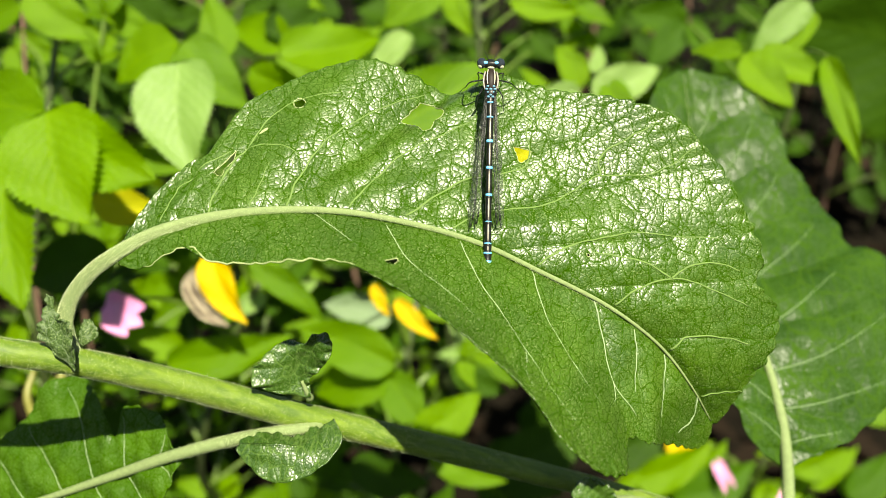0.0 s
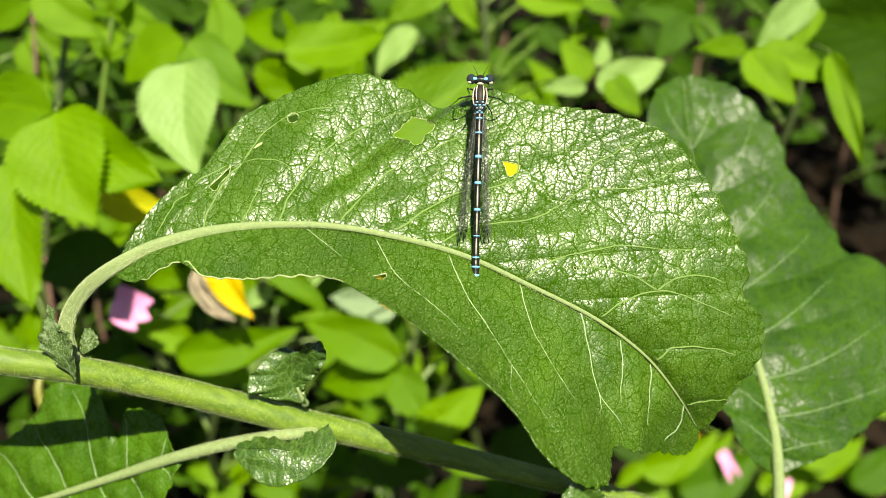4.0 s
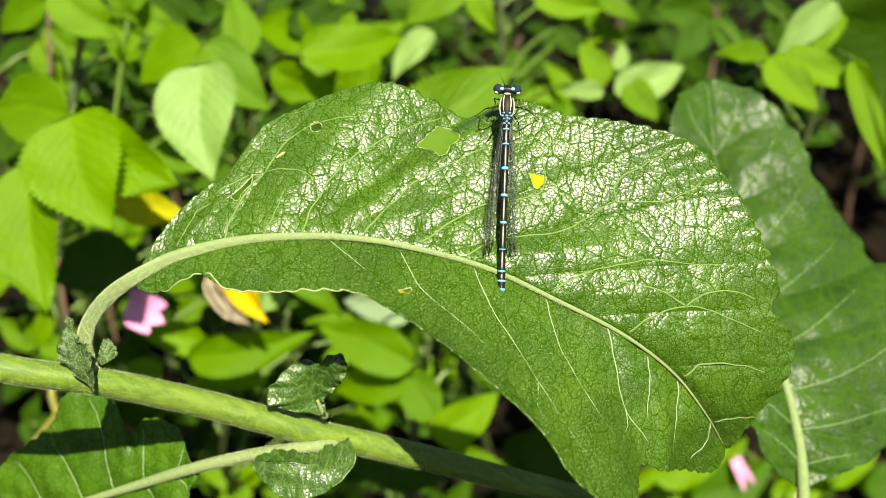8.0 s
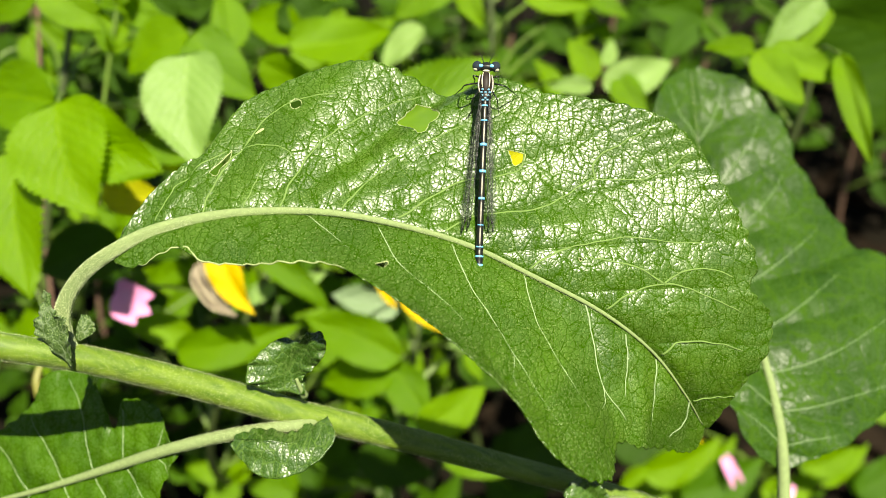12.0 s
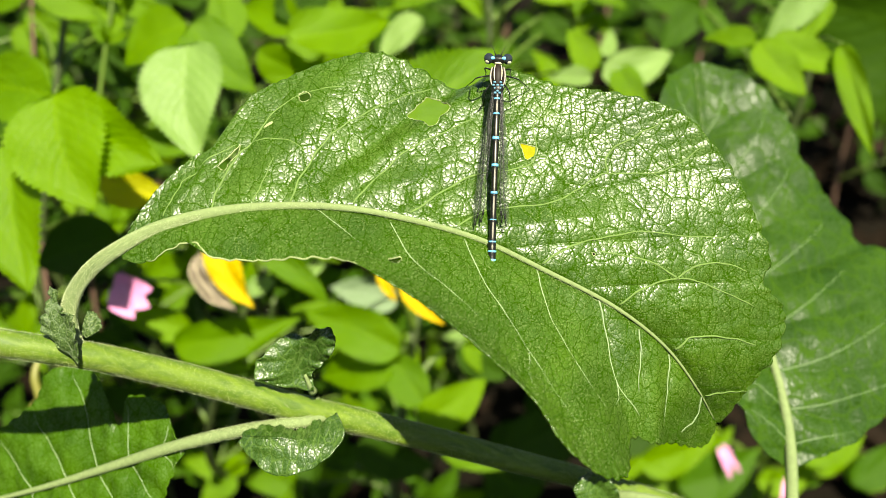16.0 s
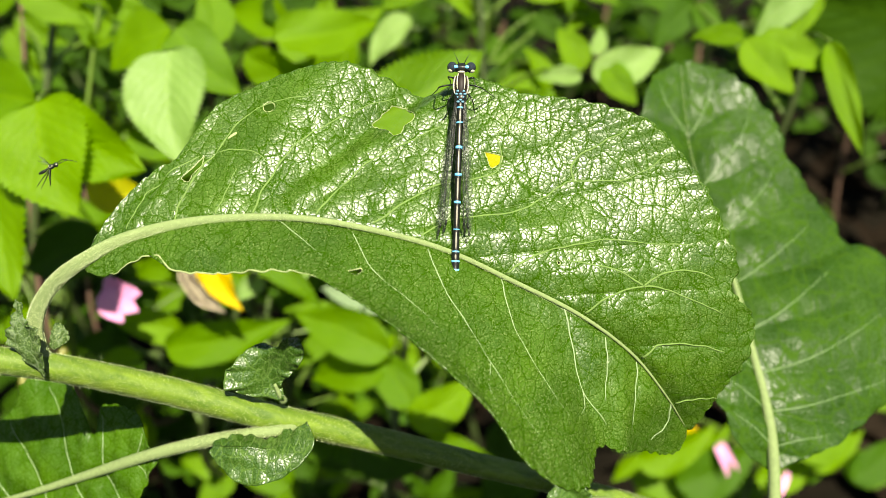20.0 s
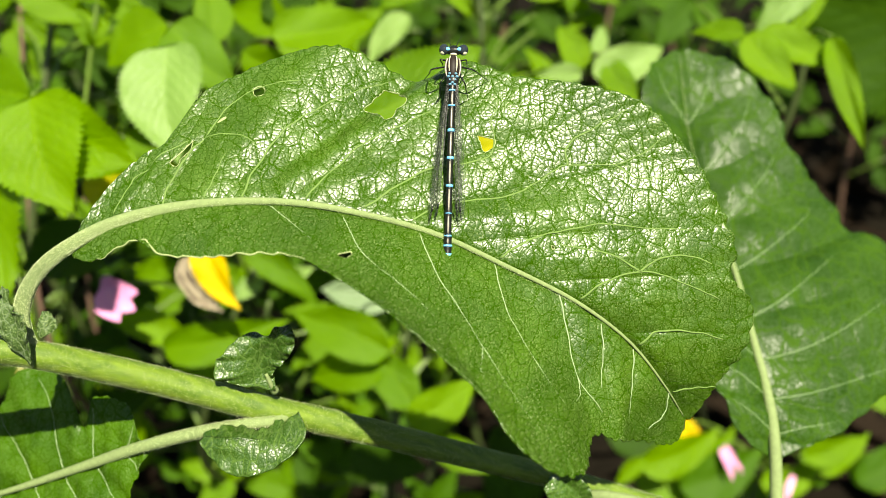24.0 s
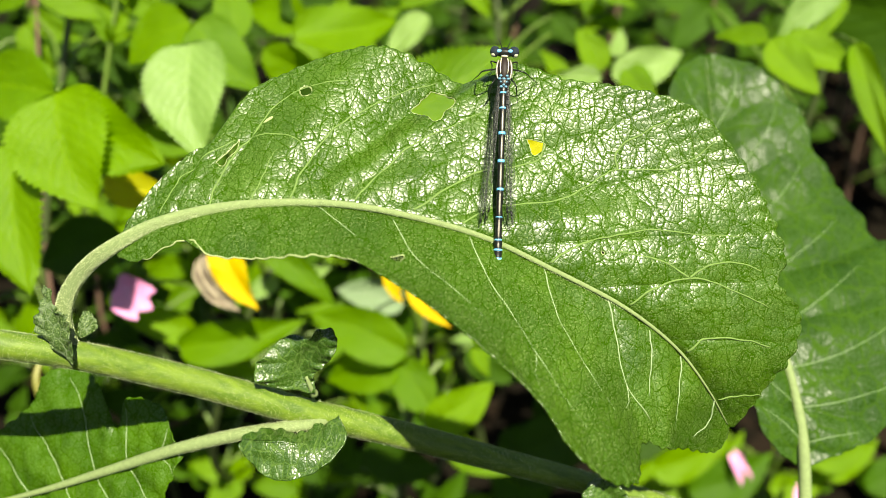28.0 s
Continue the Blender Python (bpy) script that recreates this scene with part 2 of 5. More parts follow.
def finish(name, verts, faces, material, parent=None, label="", uvs=None, smooth=True):
    """A mesh object from vertices in the view's axes, standing in the world or under its thing."""
    me = bpy.data.meshes.new(name)
    me.from_pydata([tuple(v) for v in verts], [], faces)
    if smooth:
        me.polygons.foreach_set("use_smooth", [True] * len(me.polygons))
    if uvs is not None:
        layer = me.uv_layers.new(name="UVMap")
        idx = np.empty(len(me.loops), dtype=np.int32)
        me.loops.foreach_get("vertex_index", idx)
        layer.data.foreach_set("uv", np.asarray(uvs, dtype=np.float32)[idx].ravel())
    me.materials.append(material)
    ob = new(name, me)
    if parent is not None:
        ob.parent = parent
    else:
        ob.matrix_world = VIEW
    if label:
        ob["label"] = label
    return ob


def thing(name, label, category, group="", kind=""):
    """An empty that carries the parts of one thing; its axes are those of the view."""
    ob = new(name)
    ob.empty_display_size = 0.01
    ob.matrix_world = VIEW
    return tagged(ob, label, category, group, kind)


def spline(knots, t):
    """A smooth curve through rows of (parameter, values...), at the parameters t."""
    k = np.array([tuple(r) for r in knots], dtype=float)
    x, y = k[:, 0], k[:, 1:]
    slope = np.gradient(y, x, axis=0)
    t = np.clip(np.asarray(t, dtype=float), x[0], x[-1])
    i = np.clip(np.searchsorted(x, t, side="right") - 1, 0, len(x) - 2)
    h = (x[i + 1] - x[i])[:, None]
    s = (t - x[i])[:, None] / h
    return ((2 * s**3 - 3 * s**2 + 1) * y[i] + (s**3 - 2 * s**2 + s) * h * slope[i]
            + (3 * s**2 - 2 * s**3) * y[i + 1] + (s**3 - s**2) * h * slope[i + 1])


def path_of(points, n):
    """n places along a smooth curve through a few places, evenly by chord."""
    p = np.array(points, dtype=float)
    c = np.concatenate([[0], np.cumsum(np.linalg.norm(np.diff(p, axis=0), axis=1))])
    return spline([(a, *q) for a, q in zip(c / c[-1], p)], np.linspace(0, 1, n))


def tube_data(points, radii, sides=10, flat=1.0, bumps=0.0, seed=0):
    """Vertices and faces of a tapering tube along points (metres)."""
    p = np.array(points, dtype=float)
    r = np.interp(np.linspace(0, 1, len(p)), np.linspace(0, 1, len(radii)), radii)
    tang = np.gradient(p, axis=0)
    tang /= np.linalg.norm(tang, axis=1)[:, None] + 1e-12
    up = np.array([0.0, 0.0, 1.0])
    verts, faces = [], []
    rng = np.random.RandomState(seed)
    for i, (q, t) in enumerate(zip(p, tang)):
        side = np.cross(t, up)
        if np.linalg.norm(side) < 1e-3:
            side = np.cross(t, (0, 1, 0))
        side /= np.linalg.norm(side)
        top = np.cross(side, t)
        for k in range(sides):
            a = 2 * math.pi * k / sides
            rr = r[i] * (1 + bumps * (rng.rand() - 0.5))
            verts.append(q + side * math.cos(a) * rr + top * math.sin(a) * rr * flat)
    for i in range(len(p) - 1):
        for k in range(sides):
            a, b = i * sides + k, i * sides + (k + 1) % sides
            faces.append((a, b, b + sides, a + sides))
    faces.append(tuple(reversed(range(sides))))
    faces.append(tuple(range((len(p) - 1) * sides, len(p) * sides)))
    return verts, faces


def tube(name, points, radii, material, parent=None, label="", sides=10, flat=1.0, n=0, bumps=0.0):
    """A tube through places in millimetres (right, up, away), radii in millimetres."""
    p = path_of(points, n) if n else np.array(points, dtype=float)
    p = p * (0.001, 0.001, -0.001)
    v, f = tube_data(p, [r / 1000 for r in radii], sides, flat, bumps)
    return finish(name, v, f, material, parent, label)


def ball(name, centre, radii, material, parent=None, label="", turn=None, rings=10, sides=14):
    """An ellipsoid in millimetres; turn: a 3 x 3 matrix of its axes."""
    verts, faces = [], []
    for i in range(rings + 1):
        a = math.pi * i / rings
        for k in range(sides):
            b = 2 * math.pi * k / sides
            v = Vector((radii[0] * math.sin(a) * math.cos(b), radii[1] * math.sin(a) * math.sin(b), radii[2] * math.cos(a))) / 1000
            if turn is not None:
                v = turn @ v
            verts.append(v + mm(*centre))
    for i in range(rings):
        for k in range(sides):
            a, b = i * sides + k, i * sides + (k + 1) % sides
            faces.append((a, b, b + sides, a + sides))
    return finish(name, verts, faces, material, parent, label)


class Blade:
    """A large leaf blade between its midrib and its two margins: rows of (share of the midrib, right, up, away)."""

    def __init__(self, rib, upper, lower, veins_up=(), veins_low=(), sweep=0.18, swell=0.8, cup=0.0, teeth=0.35, wave=0.5, seed=1, pillow=1.0, calm=1.0, uneven=1.0, dish=0.0, tooth=2.3):
        self.rib, self.edge = rib, {1: upper, -1: lower}
        self.veins = {1: veins_up, -1: veins_low}
        self.sweep, self.swell, self.cup, self.teeth, self.wave, self.seed, self.pillow = sweep, swell, cup, teeth, wave, seed, pillow
        self.uneven, self.dish, self.tooth = uneven, dish, tooth
        self.calm = calm          # how much flatter the lower half lies

    def at(self, u, v, side, relief=True):
        """Places (mm) at shares u of the midrib and v of the way to the margin."""
        u, v = np.asarray(u, float), np.asarray(v, float)
        m = spline(self.rib, u)
        e = spline(self.edge[side], u)
        rng = np.random.RandomState(self.seed + side)
        ph = rng.rand(6) * 6.28
        even = np.linspace(0, 1, 600)
        run = np.interp(u, even, np.append(0, np.cumsum(np.linalg.norm(np.diff(spline(self.edge[side], even), axis=0), axis=1))))
        teeth = self.teeth * (np.abs(np.sin(run * math.pi / self.tooth + ph[0] + np.sin(run * 0.37 + ph[1]) * 1.2)) - 0.5) + 0.35 * self.teeth * np.sin(run * 4.1 / self.tooth + ph[2])
        across = e - m
        width = np.linalg.norm(across, axis=1) + 1e-6
        along = np.gradient(spline(self.rib, np.linspace(0, 1, 400)), axis=0)
        along /= np.linalg.norm(along, axis=1)[:, None]
        al = along[np.clip((u * 399).astype(int), 0, 399)]
        p = m + across * (v * (1 + teeth * np.minimum(1, width / 6) / width * v**6))[:, None]
        # side veins bow towards the base in their middle
        p -= al * (self.sweep * width * v * (1 - v))[:, None]
        nrm = np.cross(al, across / width[:, None])
        nrm /= np.linalg.norm(nrm, axis=1)[:, None] + 1e-9
        nrm *= np.sign(-nrm[:, 2:3] + 1e-9)
        if relief:
            lift = self.cup * width * v * (1 - v)
            k = np.array(self.veins[side])
            if len(k) > 1:
                near = np.interp(u, k, np.arange(len(k)))
                gap = np.abs(near - np.round(near)) * 2
                inside = (u > k[0]) & (u < k[-1])
                lift = lift + np.where(inside, self.swell * np.sqrt(gap + 0.002) * np.minimum(1, v * 4) * (1 - 0.5 * v), 0)
                # bulges in rows between the side veins
                lift = lift + self.pillow * 0.06 * np.abs(np.sin(v * width * 0.62 + near * 2.1 + 8 * self.rough(p))) * np.sin(np.pi * np.clip(gap, 0, 1) * 0.5) * np.minimum(1, v * 5)
            lift = (lift + self.rough(p)) * (1 - v**4) * (self.calm + (1 - self.calm) * np.clip((u - 0.7) / 0.2, 0, 1) if side == -1 else 1.0)
            if side == 1:
                lift = lift - self.dish * 4 * v * (1 - v) * np.exp(-(((u - 0.43) / 0.12) ** 2))
            rip = self.wave * (np.sin(u * 31 + ph[3]) + 0.7 * np.sin(u * 57 + ph[4])) * v**3 + 0.22 * self.teeth * np.sin(run * 5.2 / self.tooth + ph[5]) * v**14
            lift = lift + rip
            groove = -0.35 * np.exp(-(v * width / 1.2) ** 2)
            p = p + nrm * (lift + groove)[:, None]
        return p

    def rough(self, p):
        """Uneven swellings a few millimetres across."""
        rng = np.random.RandomState(self.seed * 7 + 1)
        out = np.zeros(len(p))
        for k in range(14):
            a, w = rng.rand() * 6.28, rng.uniform(2.2, 9.0)
            out += 0.011 * self.uneven * w * np.sin((p[:, 0] * math.cos(a) + p[:, 1] * math.sin(a)) * 6.28 / w + rng.rand() * 6.28)
        return out

    def build(self, name, material, parent, label="", nu=200, nv=40, holes=(), thick=0.22):
        verts, faces, uvs = [], [], []
        us = np.linspace(0, 1, nu)
        index = {}
        for side in (1, -1):
            for j in range(nv + 1):
                if j == 0 and side == -1:
                    for i in range(nu):
                        index[side, i, 0] = index[1, i, 0]
                    continue
                v = j / nv
                p = self.at(us, np.full(nu, v), side)
                for i in range(nu):
                    index[side, i, j] = len(verts)
                    verts.append(p[i])
                    uvs.append((p[i][0], p[i][1] + 0.1 * p[i][2]))
        verts = np.array(verts)
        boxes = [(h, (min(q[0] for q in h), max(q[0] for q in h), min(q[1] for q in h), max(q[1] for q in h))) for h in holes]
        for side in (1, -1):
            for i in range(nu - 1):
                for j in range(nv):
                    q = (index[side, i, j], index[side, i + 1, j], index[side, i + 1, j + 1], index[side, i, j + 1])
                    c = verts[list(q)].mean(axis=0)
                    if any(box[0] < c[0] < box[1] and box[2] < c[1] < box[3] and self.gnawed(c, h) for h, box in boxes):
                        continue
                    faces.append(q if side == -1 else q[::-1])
        ob = finish(name, verts * (0.001, 0.001, -0.001), faces, material, parent, label, uvs)
        rims = []
        if holes:
            bm = bmesh.new()
            bm.from_mesh(ob.data)
            bmesh.ops.delete(bm, geom=[v for v in bm.verts if not v.link_faces], context="VERTS")
            rim = [v for v in bm.verts if v.is_boundary and any(self.gnawed((v.co.x * 1000, v.co.y * 1000), h, 0.5) for h in holes)]
            for _ in range(3):
                to = {v: sum((e.other_vert(v).co for e in v.link_edges if e.is_boundary), Vector()) / max(1, sum(e.is_boundary for e in v.link_edges)) for v in rim}
                for v in rim:
                    v.co = v.co * 0.5 + to[v] * 0.5
            todo = {e for v in rim for e in v.link_edges if e.is_boundary}
            while todo:
                loop, e = [], todo.pop()
                v = e.verts[0]
                while e:
                    loop.append(v.co.copy())
                    v = e.other_vert(v)
                    e = next((x for x in v.link_edges if x in todo), None)
                    todo.discard(e)
                if len(loop) > 8:
                    vv, ff = tube_data([(p.x, p.y, p.z + 0.00004) for p in loop + loop[:1]], [0.00009] * 2, 7, 1.0, 0.8)
                    rims.append((vv, ff))
            bm.to_mesh(ob.data)
            bm.free()
            for vv, ff in rims:
                finish("gnawed_rim", vv, ff, M_RIM, ob, "pale dry rim of a gnawed hole")
        solid = ob.modifiers.new("thickness", "SOLIDIFY")
        solid.thickness, solid.offset = thick / 1000, 0.0
        return ob

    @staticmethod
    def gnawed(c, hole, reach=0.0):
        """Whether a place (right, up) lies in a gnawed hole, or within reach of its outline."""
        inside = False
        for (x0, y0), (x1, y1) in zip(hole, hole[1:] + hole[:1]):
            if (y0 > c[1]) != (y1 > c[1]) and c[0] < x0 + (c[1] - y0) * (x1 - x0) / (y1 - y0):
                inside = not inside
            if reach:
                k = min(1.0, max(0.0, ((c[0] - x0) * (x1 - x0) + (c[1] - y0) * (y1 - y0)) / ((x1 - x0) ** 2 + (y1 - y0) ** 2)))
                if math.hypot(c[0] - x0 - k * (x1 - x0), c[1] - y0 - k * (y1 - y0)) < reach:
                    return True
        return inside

    def vein(self, name, u0, side, reach, radius, material, parent, lean=0.0, lift=0.12):
        """A side vein lying on the blade from the midrib towards the margin."""
        n = 26
        v = np.linspace(0.01, reach, n)
        p = self.at(u0 + lean * v + 0.004 * np.sin(9 * v + 60 * u0) * v, v, side)
        p[:, 2] -= lift
        r = np.linspace(radius, radius * 0.35, n)
        vv, ff = tube_data(p * (0.001, 0.001, -0.001), r / 1000, 6)
        return finish(name, vv, ff, material, parent)


def nerve(blade, side, radius, material, parent, *places):
    """A side vein on a blade through shares (of the midrib, of the way to the margin)."""
    k = np.linspace(0, 1, len(places))
    n = 7 * len(places)
    s = np.linspace(0, 1, n)
    uv = spline([(a, u, v, 0.0) for a, (u, v) in zip(k, places)], s)
    wob = 0.0007 * np.sin(s * n * 0.9 + 40 * places[0][0])
    p = blade.at(uv[:, 0] + wob, np.clip(uv[:, 1], 0, 1), side)
    p[:, 2] -= 0.10 + 0.1 * np.clip((uv[:, 0] - 0.72) / 0.1, 0, 1)
    vv, ff = tube_data(p * (0.001, 0.001, -0.001), np.array((radius, radius * 0.8, radius * 0.5)) / 1000, 7, 0.7, 0.6, n)
    return finish("side_vein", vv, ff, material, parent)


def leaflet_mesh(name, n=84, m=5, fold=0.16, curl=0.12, teeth=21, wide=0.5, seed=0, point=0.35):
    """A leaflet of length 1 along +y from its base, width `wide`, its face to +z: saw-toothed, folded at the rib."""
    rng = np.random.RandomState(seed)
    rows = []
    verts, faces, uvs = [], [], []
    skew, bend = rng.uniform(-0.06, 0.06), rng.uniform(0.5, 1.3) * curl
    full = 0.52 / (1.14 + point)          # where the leaflet is widest
    for i in range(n + 1):
        t = i / n
        w = wide * 0.38 * (t / full) ** 0.52 * ((1 - t) / (1 - full)) ** (0.62 + point) if 0 < t < 1 else 0.0015
        saw = 1 + (0.17 * ((t * teeth) % 1.0 - 0.6) if 0.1 < t < 0.97 else 0)
        row = []
        for j in range(-m, m + 1):
            s = j / m
            edge = saw if abs(s) == 1 else 1.0
            x = s * w * edge + skew * math.sin(math.pi * t)
            z = fold * abs(s) * w * 1.6 - bend * t * t + 0.025 * math.sin(9 * t + 3 * s + seed) * abs(s)
            row.append(len(verts))
            verts.append((x, t + 0.02 * abs(s) * (1 - t), z))
            uvs.append((t, s))
        rows.append(row)
    for a, b in zip(rows, rows[1:]):
        for k in range(2 * m):
            faces.append((a[k], a[k + 1], b[k + 1], b[k]))
    me = bpy.data.meshes.new(name)
    me.from_pydata(verts, [], faces)
    me.polygons.foreach_set("use_smooth", [True] * len(me.polygons))
    layer = me.uv_layers.new(name="UVMap")
    idx = np.empty(len(me.loops), dtype=np.int32)
    me.loops.foreach_get("vertex_index", idx)
    layer.data.foreach_set("uv", np.asarray(uvs, dtype=np.float32)[idx].ravel())
    return me


LEAFLETS = {}


def leaflet_of(material, shape):
    """The shared mesh of a leaflet in one material and one of its shapes."""
    key = (material.name, shape)
    if key not in LEAFLETS:
        wide, fold, curl, point = ((0.60, 0.14, 0.10, 0.30), (0.74, 0.16, 0.18, 0.38), (0.52, 0.30, 0.22, 0.35), (0.88, 0.17, 0.10, 0.32), (0.38, 0.2, 0.25, 0.30))[shape % 5]
        me = leaflet_mesh("leaflet", wide=wide, fold=fold, curl=curl, point=point, seed=shape + 3)
        me.materials.append(material)
        LEAFLETS[key] = me
    return LEAFLETS[key]


def leaflet(parent, base, tip, material, shape=0, lean=0.0, width=1.0, name="leaflet", label=""):
    """A leaflet from base to tip (mm); lean: degrees by which its face turns about its rib from facing the viewer; width: times its shape's own."""
    a, b = mm(*base), mm(*tip)
    y = (b - a)
    size = y.length
    y.normalize()
    z = Vector((0, 0, 1)) - y * y.z
    z.normalize()
    x = y.cross(z)
    rot = Matrix((x, y, z)).transposed().to_4x4() @ pose(0, 0, 0, 0, lean, 0)
    ob = new(name, leaflet_of(material, shape))
    ob.parent = parent
    ob.matrix_local = Matrix.Translation(a) @ rot @ Matrix.Diagonal((size * width, size, size, 1))
    if label:
        ob["label"] = label
    return ob


# ---- ground ----
def ground():
    verts, faces = [], []
    n = 60
    for i in range(n + 1):
        for j in range(n + 1):
            a, b = (i / n * 2 - 1), (j / n * 2 - 1)
            x, y = math.copysign(abs(a) ** 4 * 300 + abs(a) * 1.2, a), math.copysign(abs(b) ** 4 * 300 + abs(b) * 1.2, b) + 0.5
            verts.append((x, y, 0.012 * noise.noise((x * 9, y * 9, 0)) if abs(x) < 3 and abs(y) < 3 else 0))
    for i in range(n):
        for j in range(n):
            faces.append((i * (n + 1) + j, (i + 1) * (n + 1) + j, (i + 1) * (n + 1) + j + 1, i * (n + 1) + j + 1))
    # near-black base colour stands for the shade under the bush
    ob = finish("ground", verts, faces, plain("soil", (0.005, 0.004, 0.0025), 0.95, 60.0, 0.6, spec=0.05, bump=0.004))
    ob.matrix_world = Matrix()
    return tagged(ob, "crumbly garden soil, toned near black for the shade under the bushes", "ground", kind="structure")


ground()


# ---- the sallow shoot with its large leaf ----
shoot = thing("sallow_shoot", "green hairy sallow shoot with one large gnawed leaf", "shoot")

STEM = [(-74.9, -11.8, 131.0), (-64.1, -14.8, 135.0), (-55.3, -16.8, 139.5), (-43.1, -20.9, 147.0), (-23.1, -28.1, 156.0), (-9.2, -32.5, 162.0), (10.8, -38.8, 168.0), (28.0, -44.4, 174.0), (45.4, -50.6, 180.0)]


def down(points, radii, count, long, parent, seed, label):
    """Fine pale hairs standing off a stem, far too many to count: one mesh."""
    rng = np.random.RandomState(seed)
    p = path_of(points, 200)
    tang = np.gradient(p, axis=0)
    tang /= np.linalg.norm(tang, axis=1)[:, None]
    verts, faces = [], []
    for _ in range(count):
        i = rng.randint(0, 200)
        r = np.interp(i / 199, np.linspace(0, 1, len(radii)), radii)
        d = rng.normal(size=3)
        d -= tang[i] * d.dot(tang[i])
        d /= np.linalg.norm(d)
        a = p[i] + tang[i] * rng.uniform(-0.3, 0.3) + d * r * 0.97
        tip = a + (d + tang[i] * rng.uniform(-0.7, 0.7) + rng.normal(size=3) * 0.25) * long * rng.uniform(0.4, 1.0)
        s = np.cross(d, tang[i]) * 0.019
        k = len(verts)
        verts += [a - s, a + s, a + tang[i] * 0.04, tip]
        faces += [(k, k + 1, k + 3), (k + 1, k + 2, k + 3), (k + 2, k, k + 3)]
    ob = finish("down", np.array(verts) * (0.001, 0.001, -0.001), faces, M_DOWN, parent, label, smooth=False)
    ob["kind"] = "stuff"
    return ob


rib = [(0, -46.9, -0.9, 133.9), (0.06, -42.3, 1.7, 133.8), (0.14, -35.1, 4.0, 133.7), (0.27, -22.9, 5.5, 133.6), (0.36, -14.6, 5.2, 134), (0.46, -5.2, 3.7, 135), (0.57, 4.6, 1.1, 136.3),
       (0.68, 14.7, -3.6, 137.8), (0.8, 25.9, -9.4, 139.8), (0.88, 33.6, -15.3, 143), (0.95, 39.5, -22.2, 147), (1, 44.0, -28.6, 152)]
upper = [(0, -46.2, 0.1, 133.9), (0.02, -44.9, 3.4, 134.5), (0.035, -42.7, 7.3, 136), (0.06, -38.1, 12.5, 138.5), (0.08, -33.8, 15.2, 140), (0.1, -31.1, 21.3, 143), (0.13, -25.1, 25.6, 146),
         (0.165, -18.6, 28.4, 147), (0.205, -11.0, 29.6, 146.5), (0.25, -3.5, 26.9, 147.5), (0.275, 1.0, 24.7, 149), (0.31, 8.5, 27.1, 146.5), (0.35, 16.8, 24.6, 144.5), (0.385, 25.7, 23.4, 143.5),
         (0.42, 34.3, 21.0, 143.2), (0.47, 40.9, 15.0, 143.3), (0.55, 45.8, 7.0, 143.5), (0.66, 49.4, -1.8, 144), (0.74, 48.5, -5.4, 144.3), (0.81, 52.4, -9.7, 146), (0.885, 51.5, -16.8, 147),
         (0.95, 48.2, -21.7, 149), (1, 44.8, -28.6, 153)]
lower = [(0, -46.4, -2.4, 133.9), (0.03, -42.3, -2.5, 132), (0.05, -38.4, -0.3, 131), (0.07, -34.9, 0.3, 130), (0.09, -32.5, -1.5, 128), (0.12, -26.3, -2.0, 126), (0.16, -19.9, -1.5, 124),
         (0.2, -13.6, -1.6, 122.5), (0.26, -6.8, -4.3, 119.5), (0.32, -0.3, -8.6, 117), (0.38, 6.0, -13.5, 116), (0.45, 11.9, -19.2, 115.5), (0.51, 15.1, -24.1, 115.5), (0.58, 19.9, -28.4, 119),
         (0.66, 24.7, -30.2, 126), (0.76, 27.4, -28.0, 138), (0.86, 32.3, -29.7, 142), (0.92, 35.7, -30.7, 147), (0.965, 41.8, -32.4, 153), (1, 43.9, -30.3, 153)]
VEINS_UP, VEINS_LOW = (0.07, 0.147, 0.24, 0.333, 0.415, 0.487, 0.605, 0.735, 0.86, 0.955), (0.06, 0.19, 0.32, 0.44, 0.565, 0.665, 0.77, 0.83, 0.888, 0.955)
big = Blade(rib, upper, lower, VEINS_UP, VEINS_LOW, sweep=0.10, calm=0.35, dish=3.2, uneven=0.6, wave=0.15, teeth=0.42)
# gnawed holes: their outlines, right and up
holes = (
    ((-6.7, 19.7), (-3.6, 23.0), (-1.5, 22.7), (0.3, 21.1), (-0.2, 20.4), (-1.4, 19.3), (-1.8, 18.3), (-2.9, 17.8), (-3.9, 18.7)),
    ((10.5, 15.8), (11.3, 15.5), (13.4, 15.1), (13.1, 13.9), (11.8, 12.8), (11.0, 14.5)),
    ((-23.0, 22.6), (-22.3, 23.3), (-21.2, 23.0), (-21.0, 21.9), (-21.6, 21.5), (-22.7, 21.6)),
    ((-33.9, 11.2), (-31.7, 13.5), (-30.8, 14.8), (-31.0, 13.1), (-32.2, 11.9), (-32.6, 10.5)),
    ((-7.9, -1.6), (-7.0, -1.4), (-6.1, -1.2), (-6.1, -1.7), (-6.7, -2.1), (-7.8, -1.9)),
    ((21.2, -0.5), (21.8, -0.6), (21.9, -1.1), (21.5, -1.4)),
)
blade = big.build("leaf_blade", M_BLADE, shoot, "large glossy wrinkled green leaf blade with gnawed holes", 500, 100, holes)
